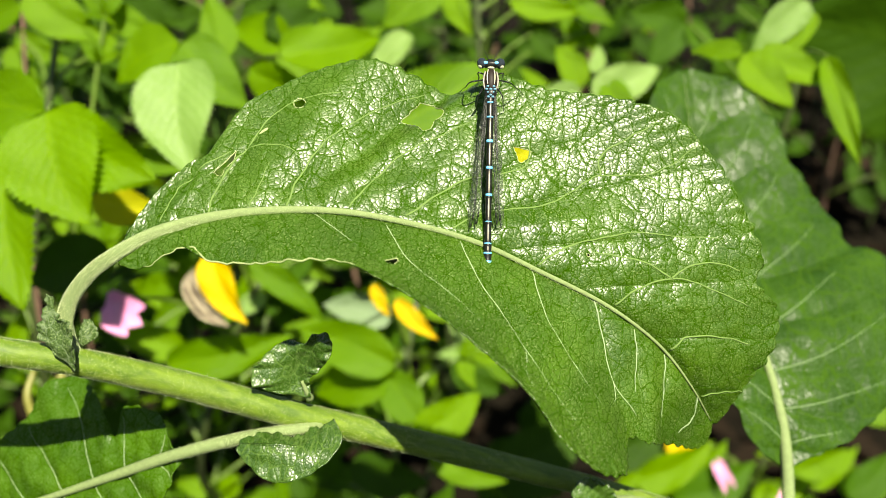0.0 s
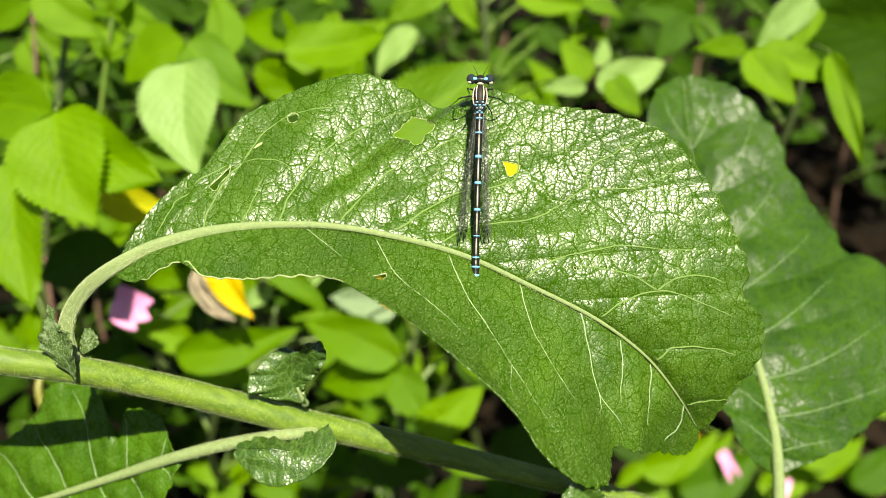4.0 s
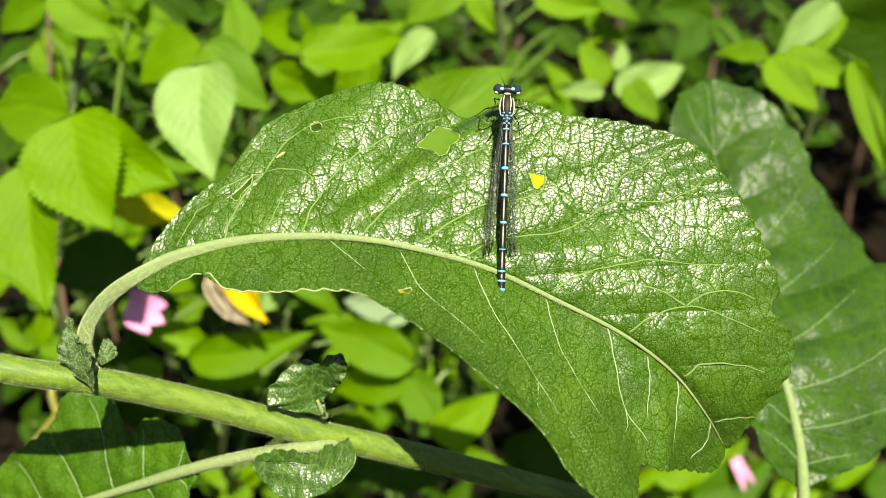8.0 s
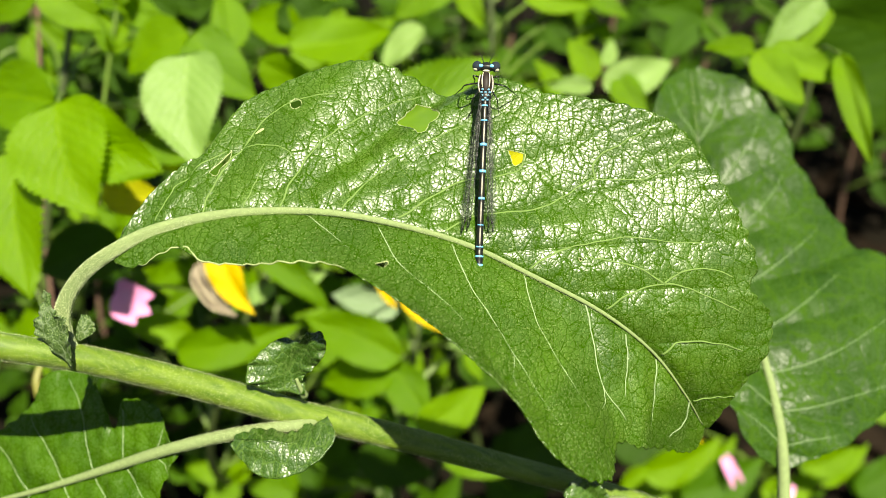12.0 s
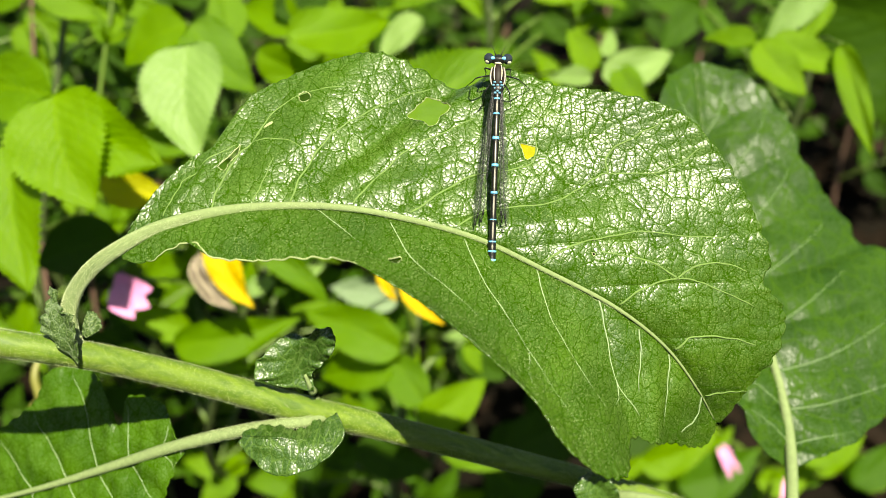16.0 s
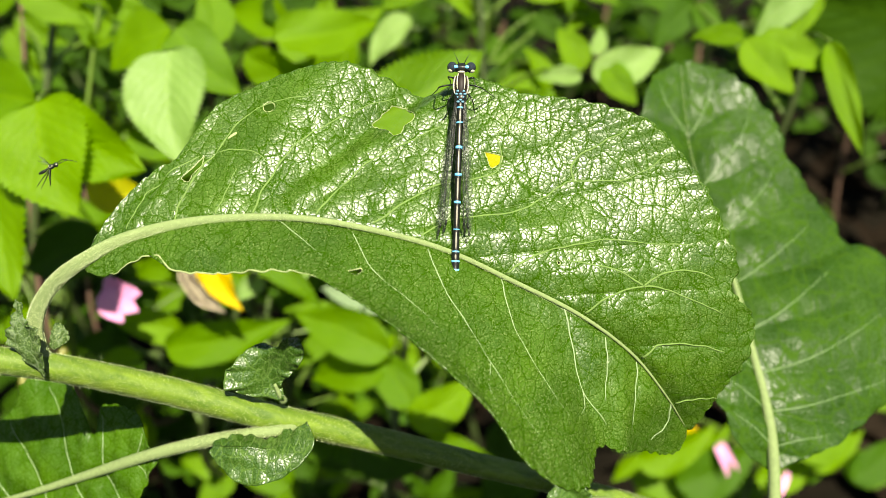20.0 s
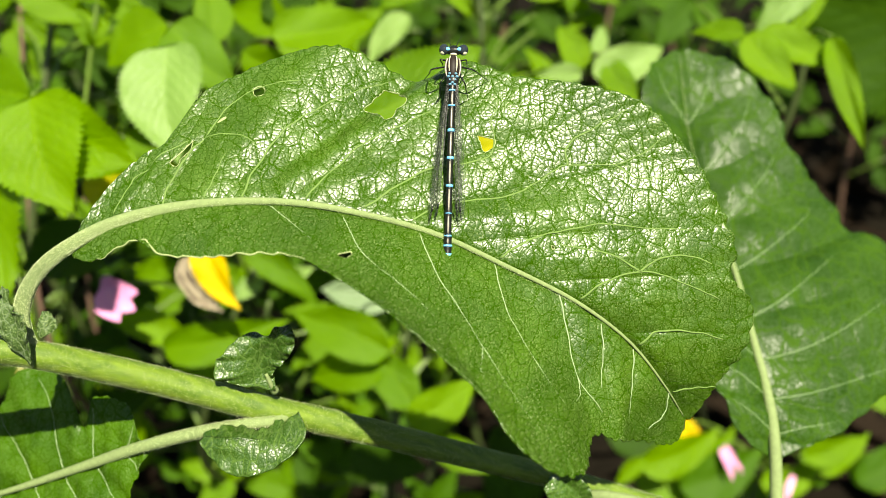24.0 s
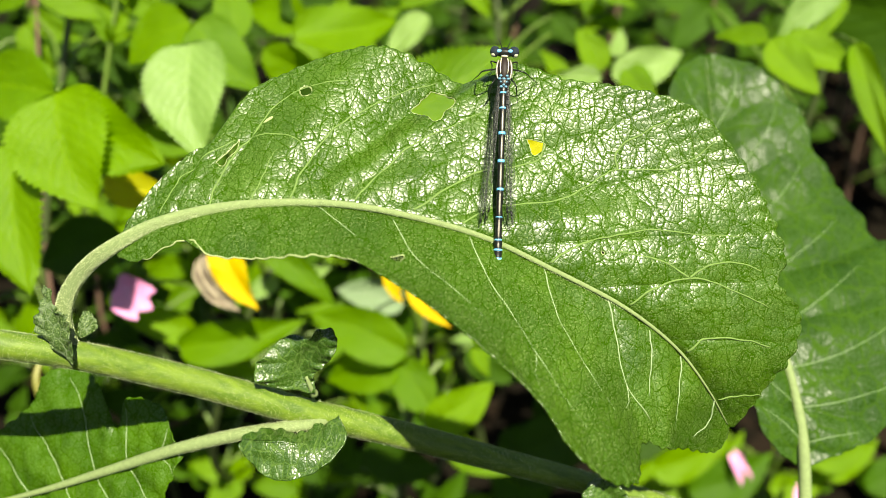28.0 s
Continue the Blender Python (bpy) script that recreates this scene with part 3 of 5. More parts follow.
tube("petiole", [(-55.3, -16.1, 139.2), (-56.0, -11.6, 138), (-54.9, -8.0, 137), (-52.1, -4.4, 135.5), (-46.9, -0.7, 133.7), (-42.3, 1.8, 133.6), (-35.1, 4.1, 133.5), (-22.9, 5.6, 133.4), (-14.6, 5.4, 133.8), (-5.2, 3.8, 134.8), (4.6, 1.1, 136.2), (14.7, -3.5, 137.6), (25.9, -9.3, 139.7), (33.6, -15.2, 142.9), (39.5, -22.2, 146.9), (43.6, -28.0, 151.8)],
     (1.45, 1.2, 1.1, 1.0, 0.82, 0.6, 0.5, 0.45, 0.42, 0.38, 0.34, 0.3, 0.25, 0.2, 0.14, 0.07), M_RIB, shoot, "pale downy leaf stalk and midrib", sides=14, n=110, flat=0.6)
nerve(big, 1, 0.17, M_VEIN_UP, blade, (0.070, 0.15), (0.070, 0.41), (0.070, 0.64), (0.103, 0.49), (0.130, 0.49))
nerve(big, 1, 0.17, M_VEIN_UP, blade, (0.150, 0.03), (0.143, 0.17), (0.140, 0.37), (0.147, 0.48), (0.145, 0.67), (0.160, 0.75), (0.185, 0.76), (0.205, 0.77))
nerve(big, 1, 0.12, M_VEIN_UP, blade, (0.212, 0.03), (0.205, 0.16), (0.193, 0.32))
nerve(big, 1, 0.12, M_VEIN_UP, blade, (0.147, 0.48), (0.198, 0.41), (0.225, 0.35))
nerve(big, 1, 0.17, M_VEIN_UP, blade, (0.268, 0.03), (0.247, 0.20), (0.235, 0.40), (0.235, 0.54), (0.240, 0.64), (0.253, 0.83), (0.263, 0.94))
nerve(big, 1, 0.17, M_VEIN_UP, blade, (0.355, 0.05), (0.340, 0.18), (0.325, 0.41), (0.330, 0.56), (0.335, 0.72))
nerve(big, 1, 0.17, M_VEIN_UP, blade, (0.438, 0.05), (0.417, 0.22), (0.410, 0.37), (0.422, 0.44), (0.422, 0.53), (0.383, 0.70), (0.362, 0.85))
nerve(big, 1, 0.17, M_VEIN_UP, blade, (0.512, 0.05), (0.487, 0.20), (0.492, 0.29), (0.500, 0.40), (0.487, 0.51), (0.473, 0.60), (0.468, 0.66), (0.482, 0.78), (0.475, 0.88), (0.460, 0.98))
nerve(big, 1, 0.17, M_VEIN_UP, blade, (0.468, 0.66), (0.443, 0.72), (0.432, 0.85), (0.427, 0.95))
nerve(big, 1, 0.12, M_VEIN_UP, blade, (0.482, 0.78), (0.510, 0.81), (0.517, 0.90))
nerve(big, 1, 0.17, M_VEIN_UP, blade, (0.657, 0.04), (0.623, 0.21), (0.605, 0.33), (0.598, 0.43), (0.590, 0.57), (0.603, 0.70), (0.610, 0.86))
nerve(big, 1, 0.17, M_VEIN_UP, blade, (0.785, 0.05), (0.743, 0.35), (0.720, 0.56), (0.735, 0.67), (0.770, 0.75), (0.800, 0.82))
nerve(big, 1, 0.17, M_VEIN_UP, blade, (0.720, 0.56), (0.675, 0.69), (0.670, 0.81), (0.695, 0.91))
nerve(big, 1, 0.17, M_VEIN_UP, blade, (0.720, 0.56), (0.667, 0.50), (0.647, 0.42), (0.630, 0.33))
nerve(big, 1, 0.17, M_VEIN_UP, blade, (0.883, 0.06), (0.858, 0.31), (0.858, 0.58), (0.868, 0.79))
nerve(big, 1, 0.12, M_VEIN_UP, blade, (0.960, 0.08), (0.958, 0.61), (0.958, 1.00))
nerve(big, -1, 0.11, M_VEIN, blade, (0.312, 0.00), (0.323, 0.20), (0.335, 0.42))
nerve(big, -1, 0.12, M_VEIN, blade, (0.422, 0.03), (0.410, 0.31), (0.438, 0.41), (0.470, 0.48), (0.495, 0.55))
nerve(big, -1, 0.12, M_VEIN, blade, (0.542, 0.03), (0.542, 0.24), (0.557, 0.39), (0.568, 0.53), (0.583, 0.71), (0.600, 0.81), (0.620, 0.89))
nerve(big, -1, 0.11, M_VEIN, blade, (0.568, 0.53), (0.532, 0.69), (0.540, 0.77))
nerve(big, -1, 0.12, M_VEIN, blade, (0.662, 0.01), (0.650, 0.26), (0.660, 0.44), (0.685, 0.65), (0.715, 0.86))
nerve(big, -1, 0.12, M_VEIN, blade, (0.765, 0.01), (0.765, 0.30), (0.765, 0.61), (0.812, 0.81))
nerve(big, -1, 0.11, M_VEIN, blade, (0.830, 0.04), (0.830, 0.29), (0.818, 0.61))
nerve(big, -1, 0.11, M_VEIN, blade, (0.765, 0.61), (0.755, 0.73), (0.710, 0.78))
nerve(big, -1, 0.11, M_VEIN, blade, (0.888, 0.02), (0.888, 0.40), (0.888, 0.75))
nerve(big, -1, 0.11, M_VEIN, blade, (0.960, 0.00), (0.953, 0.45), (0.930, 0.81))

tube("stem", STEM, (1.98, 2.05, 2.18, 2.25, 2.25, 2.2, 2.05, 1.9, 1.75), M_STEM, shoot, "thick green downy stem", sides=28, n=120, bumps=0.03)
down(STEM, (1.98, 2.05, 2.18, 2.25, 2.25, 2.2, 2.05, 1.9, 1.75), 26000, 0.36, shoot, 3, "short pale hairs on the stem")
down([(-55.3, -16.1, 139.2), (-56.0, -11.6, 138), (-54.9, -8.0, 137), (-52.1, -4.4, 135.5), (-46.9, -0.7, 133.7), (-42.2, 1.8, 133.6), (-35.1, 4.0, 133.5)], (1.45, 1.2, 1.1, 1.05, 0.9, 0.68, 0.56), 9000, 0.22, shoot, 4, "short pale hairs on the leaf stalk")

edge = big.at(np.linspace(0.03, 0.215, 70), np.full(70, 1.0), -1) - np.array((0, 0, 0.1))
vv, ff = tube_data(edge * (0.001, 0.001, -0.001), [0.00006, 0.00014, 0.00010, 0.00012, 0.00004], 8, 1.0, 0.3, 2)
finish("curled_margin", vv, ff, M_RIM, blade, "pale downy curled margin")
for x, y, w, h in ((-27.2, 17.7, 1.0, 0.32),):
    ball("scar", (x, y, 141.2), (w, h, 0.25), M_RIM, blade, "pale dry scar", Matrix.Rotation(radians(40), 3, "Z"), 8, 12)

down([(-42.2, 1.7, 133.6), (-35.1, 4.0, 133.5), (-23.0, 5.5, 133.4), (-14.5, 5.3, 133.8), (-5.2, 3.8, 134.8), (4.7, 1.1, 136.2), (14.7, -3.6, 137.6), (25.9, -9.4, 139.7)], (0.6, 0.5, 0.45, 0.42, 0.38, 0.34, 0.3, 0.25), 3500, 0.10, shoot, 6, "short pale hairs on the midrib")
down([(-22.3, -29.6, 154.0), (-26.3, -29.9, 153.0), (-33.2, -31.4, 155.0), (-44.6, -34.7, 158.2), (-57.7, -39.7, 163.2), (-70.7, -44.7, 168.2)], (1.0, 1.05, 1.0, 0.75, 0.55, 0.4), 9000, 0.24, shoot, 8, "short pale hairs on the lower leaf stalk")

low = Blade([(0.0, *(-44.9, -34.9, 159.0)), (0.3, *(-58.0, -39.9, 164.0)), (0.6, *(-71.0, -44.9, 169.0)), (1.0, *(-94.2, -52.7, 178.0))],
            [(0.0, *(-45.5, -34.1, 159.0)), (0.08, *(-47.1, -32.4, 160.0)), (0.16, *(-49.8, -29.0, 163.0)), (0.24, *(-56.2, -28.3, 166.0)), (0.30, *(-58.6, -32.9, 165.0)), (0.34, *(-63.0, -25.3, 168.0)), (0.42, *(-70.8, -23.9, 171.0)), (0.55, *(-77.5, -31.7, 172.0)), (0.75, *(-87.3, -39.1, 175.0)), (1.0, *(-95.3, -52.2, 178.0))],
            [(0.0, *(-44.9, -35.7, 159.0)), (0.1, *(-45.8, -39.1, 158.0)), (0.25, *(-49.2, -45.8, 158.0)), (0.5, *(-58.5, -52.2, 160.0)), (0.8, *(-77.7, -56.9, 168.0)), (1.0, *(-93.1, -53.8, 178.0))],
            (0.1, 0.25, 0.4, 0.55, 0.7), (0.1, 0.25, 0.4, 0.55, 0.7), seed=5)
low_blade = low.build("lower_leaf_blade", M_BLADE_LOW, shoot, "lower green leaf blade with a lobed gnawed margin", 140, 36)
for u in (0.1, 0.25, 0.4, 0.55, 0.7):
    low.vein("side_vein", u, 1, 0.9, 0.10, M_VEIN, low_blade, lift=0.2)
    low.vein("side_vein", u, -1, 0.9, 0.10, M_VEIN, low_blade, lift=0.2)
tube("lower_petiole", [(-18.6, -29.1, 158.0), (-22.3, -29.6, 154.0), (-26.3, -29.9, 153.0), (-33.2, -31.4, 155.0), (-44.6, -34.7, 158.2), (-57.7, -39.7, 163.2), (-70.7, -44.7, 168.2), (-94.0, -52.6, 177.5)], (0.9, 1.0, 1.05, 1.0, 0.75, 0.55, 0.4, 0.2), M_RIB, shoot, "pale green leaf stalk", sides=12, n=60)

st1 = Blade([(0.0, *(-22.2, -24.2, 152.0)), (0.35, *(-23.6, -20.2, 151.0)), (0.7, *(-21.6, -16.3, 149.0)), (1.0, *(-19.7, -13.6, 147.0))],
            [(0.0, *(-22.8, -24.1, 152.0)), (0.2, *(-28.5, -22.7, 150.0)), (0.35, *(-30.5, -21.6, 149.0)), (0.5, *(-30.2, -19.0, 149.0)), (0.65, *(-27.6, -16.3, 149.0)), (0.8, *(-25.1, -14.7, 150.0)), (0.9, *(-22.4, -15.4, 149.0)), (1.0, *(-20.6, -13.4, 147.0))],
            [(0.0, *(-21.5, -24.0, 152.0)), (0.3, *(-21.5, -20.9, 151.0)), (0.5, *(-19.8, -19.4, 150.0)), (0.7, *(-18.0, -17.1, 148.0)), (0.85, *(-17.5, -14.7, 147.0)), (1.0, *(-18.7, -13.2, 147.0))],
            (), (), seed=7, sweep=0.1, cup=0.14, wave=0.35, teeth=0.15)
st1.build("stipule", M_STIPULE, shoot, "small ear-shaped crinkled leaf", 70, 24)
tube("stipule_stalk", [(-22.9, -21.4, 151.3), (-22.3, -23.0, 151.8), (-21.9, -24.6, 153.6)], (0.25, 0.42, 0.75), M_RIB, shoot, "pale short stalk of the small leaf", n=10)
st2 = Blade([(0.0, *(-20.1, -29.1, 152.0)), (0.3, *(-22.5, -30.9, 149.0)), (0.65, *(-27.2, -30.8, 148.0)), (1.0, *(-32.7, -31.3, 150.0))],
            [(0.0, *(-20.8, -28.8, 153.0)), (0.3, *(-23.6, -30.5, 152.0)), (0.65, *(-28.9, -29.9, 152.0)), (1.0, *(-33.1, -31.0, 151.0))],
            [(0.0, *(-17.6, -27.5, 151.0)), (0.15, *(-16.1, -30.6, 149.0)), (0.3, *(-18.6, -33.9, 147.0)), (0.5, *(-23.1, -36.4, 147.0)), (0.7, *(-27.7, -36.8, 148.0)), (0.85, *(-31.0, -34.7, 149.0)), (1.0, *(-33.3, -32.2, 150.0))],
            (), (), seed=9, sweep=0.05, cup=-0.12, wave=0.2, teeth=0.08)
st2.build("stipule", M_STIPULE, shoot, "small ear-shaped crinkled glossy leaf", 80, 30)
st3 = Blade([(0.0, *(-54.0, -18.0, 136.0)), (0.5, *(-55.1, -12.9, 134.0)), (1.0, *(-56.9, -6.9, 135.0))],
            [(0.0, *(-54.7, -16.4, 136.0)), (0.4, *(-58.7, -12.3, 135.0)), (0.7, *(-58.0, -9.7, 135.0)), (1.0, *(-57.7, -6.5, 136.0))],
            [(0.0, *(-53.5, -17.6, 136.0)), (0.3, *(-53.2, -13.7, 134.0)), (0.6, *(-53.6, -10.4, 133.0)), (0.8, *(-55.8, -9.7, 134.0)), (1.0, *(-56.7, -6.8, 136.0))], (), (), seed=11, wave=0.3, teeth=0.1)
st3.build("stipule", M_STIPULE_GREY, shoot, "small grey-green curled leaflet at the node", 50, 16)
st4 = Blade([(0.0, *(-54.8, -14.4, 141.0)), (0.5, *(-53.7, -12.7, 141.0)), (1.0, *(-53.0, -11.5, 142.0))],
            [(0.0, *(-55.2, -14.1, 141.0)), (0.4, *(-54.8, -11.9, 141.0)), (0.7, *(-54.5, -10.7, 142.0)), (1.0, *(-53.2, -10.9, 142.0))],
            [(0.0, *(-54.5, -14.6, 141.0)), (0.4, *(-53.3, -14.0, 141.0)), (0.7, *(-52.5, -13.2, 142.0)), (1.0, *(-52.6, -11.8, 142.0))], (), (), seed=13, wave=0.2, teeth=0.1)
st4.build("stipule", M_STIPULE_GREY, shoot, "small grey-green leaflet at the node", 36, 12)
st5 = Blade([(0.0, *(30.4, -46.4, 167.0)), (0.5, *(27.1, -43.1, 165.0)), (1.0, *(24.4, -40.6, 164.0))],
            [(0.0, *(31.5, -46.2, 167.0)), (0.4, *(30.1, -42.7, 165.0)), (0.7, *(27.4, -40.6, 164.0)), (1.0, *(25.0, -40.1, 164.0))],
            [(0.0, *(29.4, -46.9, 167.0)), (0.4, *(24.4, -45.6, 164.0)), (0.7, *(22.5, -43.1, 163.0)), (1.0, *(23.8, -40.8, 164.0))], (), (), seed=17, wave=0.3, teeth=0.1)
st5.build("stipule", M_STIPULE, shoot, "small crinkled leaflet low on the stem", 36, 14)
tube("lower_petiole", [(28.6, -46.5, 171.0), (33.2, -45.3, 168.0), (39.8, -45.9, 166.0), (47.3, -48.1, 164.0)], (1.0, 0.9, 0.85, 0.8), M_RIB, shoot, "pale green leaf stalk", sides=12, n=24)


# ---- the second sallow leaf, which sways ----
second = thing("sallow_leaf", "broad dark green sallow leaf on a pale upright stalk", "leaf")
sl = Blade([(0.0, *(68.7, -43.8, 185.0)), (0.1, *(68.6, -36.7, 187.0)), (0.22, *(67.9, -28.7, 190.0)), (0.32, *(66.7, -21.9, 193.0)), (0.5, *(66.0, -7.9, 204.0)), (0.68, *(63.0, 7.3, 214.0)), (0.82, *(60.5, 21.6, 222.0)), (0.92, *(60.2, 33.8, 227.0)), (1.0, *(59.9, 43.8, 231.0))],
           [(0.0, *(69.2, -43.6, 185.0)), (0.05, *(73.9, -41.8, 186.0)), (0.11, *(81.5, -39.2, 188.0)), (0.17, *(90.2, -34.5, 192.0)), (0.24, *(100.9, -26.3, 198.0)), (0.32, *(106.3, -14.8, 205.0)), (0.39, *(104.3, -4.3, 211.0)), (0.45, *(98.4, -0.7, 215.0)), (0.5, *(94.5, 0.1, 216.0)),
            (0.56, *(91.5, 5.7, 217.0)), (0.63, *(87.0, 12.7, 219.0)), (0.70, *(82.7, 19.4, 221.0)), (0.77, *(81.3, 27.1, 223.0)), (0.84, *(76.8, 35.0, 226.0)), (0.91, *(70.2, 41.1, 229.0)), (1.0, *(60.7, 44.4, 231.0))],
           [(0.0, *(67.9, -43.6, 185.0)), (0.05, *(62.5, -40.0, 184.0)), (0.12, *(58.4, -32.8, 184.0)), (0.22, *(56.4, -25.8, 186.0)), (0.4, *(52.7, -14.1, 195.0)), (0.6, *(48.4, 2.6, 207.0)), (0.75, *(47.2, 18.4, 216.0)), (0.86, *(49.2, 31.9, 223.0)), (0.94, *(53.0, 40.2, 228.0)), (1.0, *(58.9, 44.1, 231.0))],
           (0.06, 0.16, 0.27, 0.38, 0.5, 0.62, 0.74, 0.85), (0.06, 0.16, 0.27, 0.38, 0.5, 0.62, 0.74, 0.85), seed=21, swell=1.7, pillow=0.1, uneven=0.45, wave=0.5, teeth=0.6, tooth=5.0)
sblade = sl.build("leaf_blade", M_BLADE_FAR, second, "", 200, 46, thick=0.3)
for u in (0.06, 0.16, 0.27, 0.38, 0.5, 0.62, 0.74, 0.85):
    sl.vein("side_vein", u, 1, 0.9, 0.18, M_VEIN_DULL, sblade, 0.10, lift=0.1)
    sl.vein("side_vein", u, -1, 0.9, 0.18, M_VEIN_DULL, sblade, 0.10, lift=0.1)
tube("stalk", [(68.1, -62.4, 181.0), (68.1, -50.9, 183.0), (68.3, -43.6, 184.2), (68.2, -36.5, 186.0), (67.4, -28.5, 189.0), (66.3, -21.7, 192.0), (65.5, -7.9, 203.0), (62.6, 7.2, 213.0), (60.1, 21.5, 221.0), (59.6, 42.6, 230.0)],
     (1.4, 1.25, 1.1, 0.85, 0.7, 0.5, 0.2, 0.08, 0.05, 0.04), M_RIB, second, "pale green stalk and midrib", sides=12, n=70)


# ---- the damselfly ----
M_BLACK = plain("chitin_black", (0.006, 0.007, 0.006), 0.36, 2500.0, 0.5, spec=0.3, bump=0.00003)
M_BLUE = plain("chitin_sky_blue", (0.1088, 0.34, 0.578), 0.4, 2500.0, 0.2)
M_BLUE_DULL = plain("chitin_dull_blue", (0.0884, 0.204, 0.2856), 0.45, 2500.0, 0.4)
M_CREAM = plain("chitin_cream", (0.4216, 0.408, 0.2856), 0.45, 2500.0, 0.2)
M_BROWN = plain("chitin_brown", (0.012, 0.008, 0.006), 0.55, 2500.0, 0.4, spec=0.2)
# colour of the grey flank stripes and of the gleam painted on the abdomen
M_BACK = plain("chitin_grey_stripe", (0.17, 0.155, 0.125), 0.35, 2500.0, 0.3)
M_EYE = plain("compound_eye", (0.015, 0.02, 0.025), 0.12, 5000.0, 0.4)


def wing_film():
    n = Nodes("wing_film")
    n.set(Base_Color=rgb(0.10, 0.11, 0.10), Roughness=0.3)
    clear = n.node("ShaderNodeBsdfTransparent", Color=rgb(0.97, 0.98, 0.97))
    m = n.node("ShaderNodeMixShader", Fac=0.09)
    n.tree.links.new(clear.outputs[0], m.inputs[1])
    n.tree.links.new(n.bsdf.outputs[0], m.inputs[2])
    n.tree.links.new(m.outputs[0], n.out.inputs["Surface"])
    return n.mat


M_WING = wing_film()
fly = thing("damselfly", "slender black damselfly with sky-blue bands resting on the leaf", "damselfly")
HEAD, TAIL = np.array((7.2, 27.8, 140.0)), np.array((6.4, -2.8, 135.0))
AXIS = (TAIL - HEAD) / np.linalg.norm(TAIL - HEAD)
LONG = np.linalg.norm(TAIL - HEAD)
SIDE = np.array((1.0, 0.0, 0.0)) - AXIS * AXIS[0]
SIDE /= np.linalg.norm(SIDE)
BACK = np.cross(AXIS, SIDE)
BACK *= -np.sign(BACK[2])          # away from the leaf, towards the viewer


def on(s, a=0.0, b=0.0):
    """A place on the insect: s mm behind its eyes, a to its right, b above its middle."""
    bow = -0.5 * math.sin(math.pi * min(1, max(0, s / LONG)))
    return tuple(HEAD + AXIS * s + SIDE * a + BACK * (b - bow))


FLY_TURN = Matrix([Vector((v[0], v[1], -v[2])) for v in (SIDE, AXIS, BACK)]).transposed()
head = ball("head", on(0.1), (1.45, 0.66, 0.75), M_BLACK, fly, turn=FLY_TURN)
for k in (-1, 1):
    eye = ball("eye", on(0.0, 1.38 * k, 0.12), (0.76, 0.80, 0.78), M_EYE, fly, "black glossy compound eye", FLY_TURN)
    ball("eye_spot", on(0.08, 0.88 * k, 0.62), (0.44, 0.27, 0.24), M_BLUE, head, "sky-blue spot behind the eye", FLY_TURN, 8, 10)
    ball("eye_rim", on(0.48, 1.55 * k, 0.15), (0.42, 0.36, 0.5), M_CREAM, head, "", FLY_TURN, 8, 10)
    tube("antenna", [on(-0.5, 0.4 * k, 0.3), on(-1.3, 0.75 * k, 0.5), on(-2.0, 1.2 * k, 0.7)], (0.07, 0.05, 0.02), M_BLACK, head, sides=6, n=8)
ball("face", on(-0.42, 0, 0.0), (0.6, 0.3, 0.4), M_BLACK, head, "", FLY_TURN, 8, 10)
ball("neck", on(0.78, 0, 0.25), (0.55, 0.2, 0.38), M_CREAM, fly, "cream collar", FLY_TURN)
thorax = ball("thorax", on(2.9, 0, 0.0), (1.05, 2.1, 1.12), M_BROWN, fly, "brown-black thorax", FLY_TURN, 14, 20)
for k in (-1, 1):
    pts = [on(1.15, 0.42 * k, 0.66), on(1.7, 0.52 * k, 0.96), on(2.5, 0.57 * k, 1.06), on(3.1, 0.55 * k, 1.04), on(3.6, 0.48 * k, 0.98)]
    tube("shoulder_stripe", pts, (0.06, 0.085, 0.09, 0.08, 0.04), M_CREAM, thorax, "cream shoulder stripe", sides=8, n=18)
    pts = [on(1.4, 0.84 * k, 0.35), on(2.2, 1.02 * k, 0.35), on(3.2, 1.05 * k, 0.3), on(4.2, 0.85 * k, 0.3)]
    tube("side_stripe", pts, (0.12, 0.16, 0.16, 0.1), M_BACK, thorax, "grey-green side stripe", sides=8, n=18)
for s, a in ((3.85, -0.42), (3.85, 0.42), (4.3, -0.62), (4.3, 0.0), (4.3, 0.62), (4.75, -0.4), (4.75, 0.4), (5.15, 0.0), (5.45, -0.34), (5.45, 0.34)):
    ball("wing_base_patch", on(s, a, 0.72 if s < 4.6 else 0.6), (0.26, 0.19, 0.24), M_BLUE_DULL, thorax, "dull blue patch between the wing bases", FLY_TURN, 8, 10)
ball("wing_joint", on(4.7, 0, 0.25), (0.95, 0.95, 0.6), M_BLACK, thorax, "", FLY_TURN)

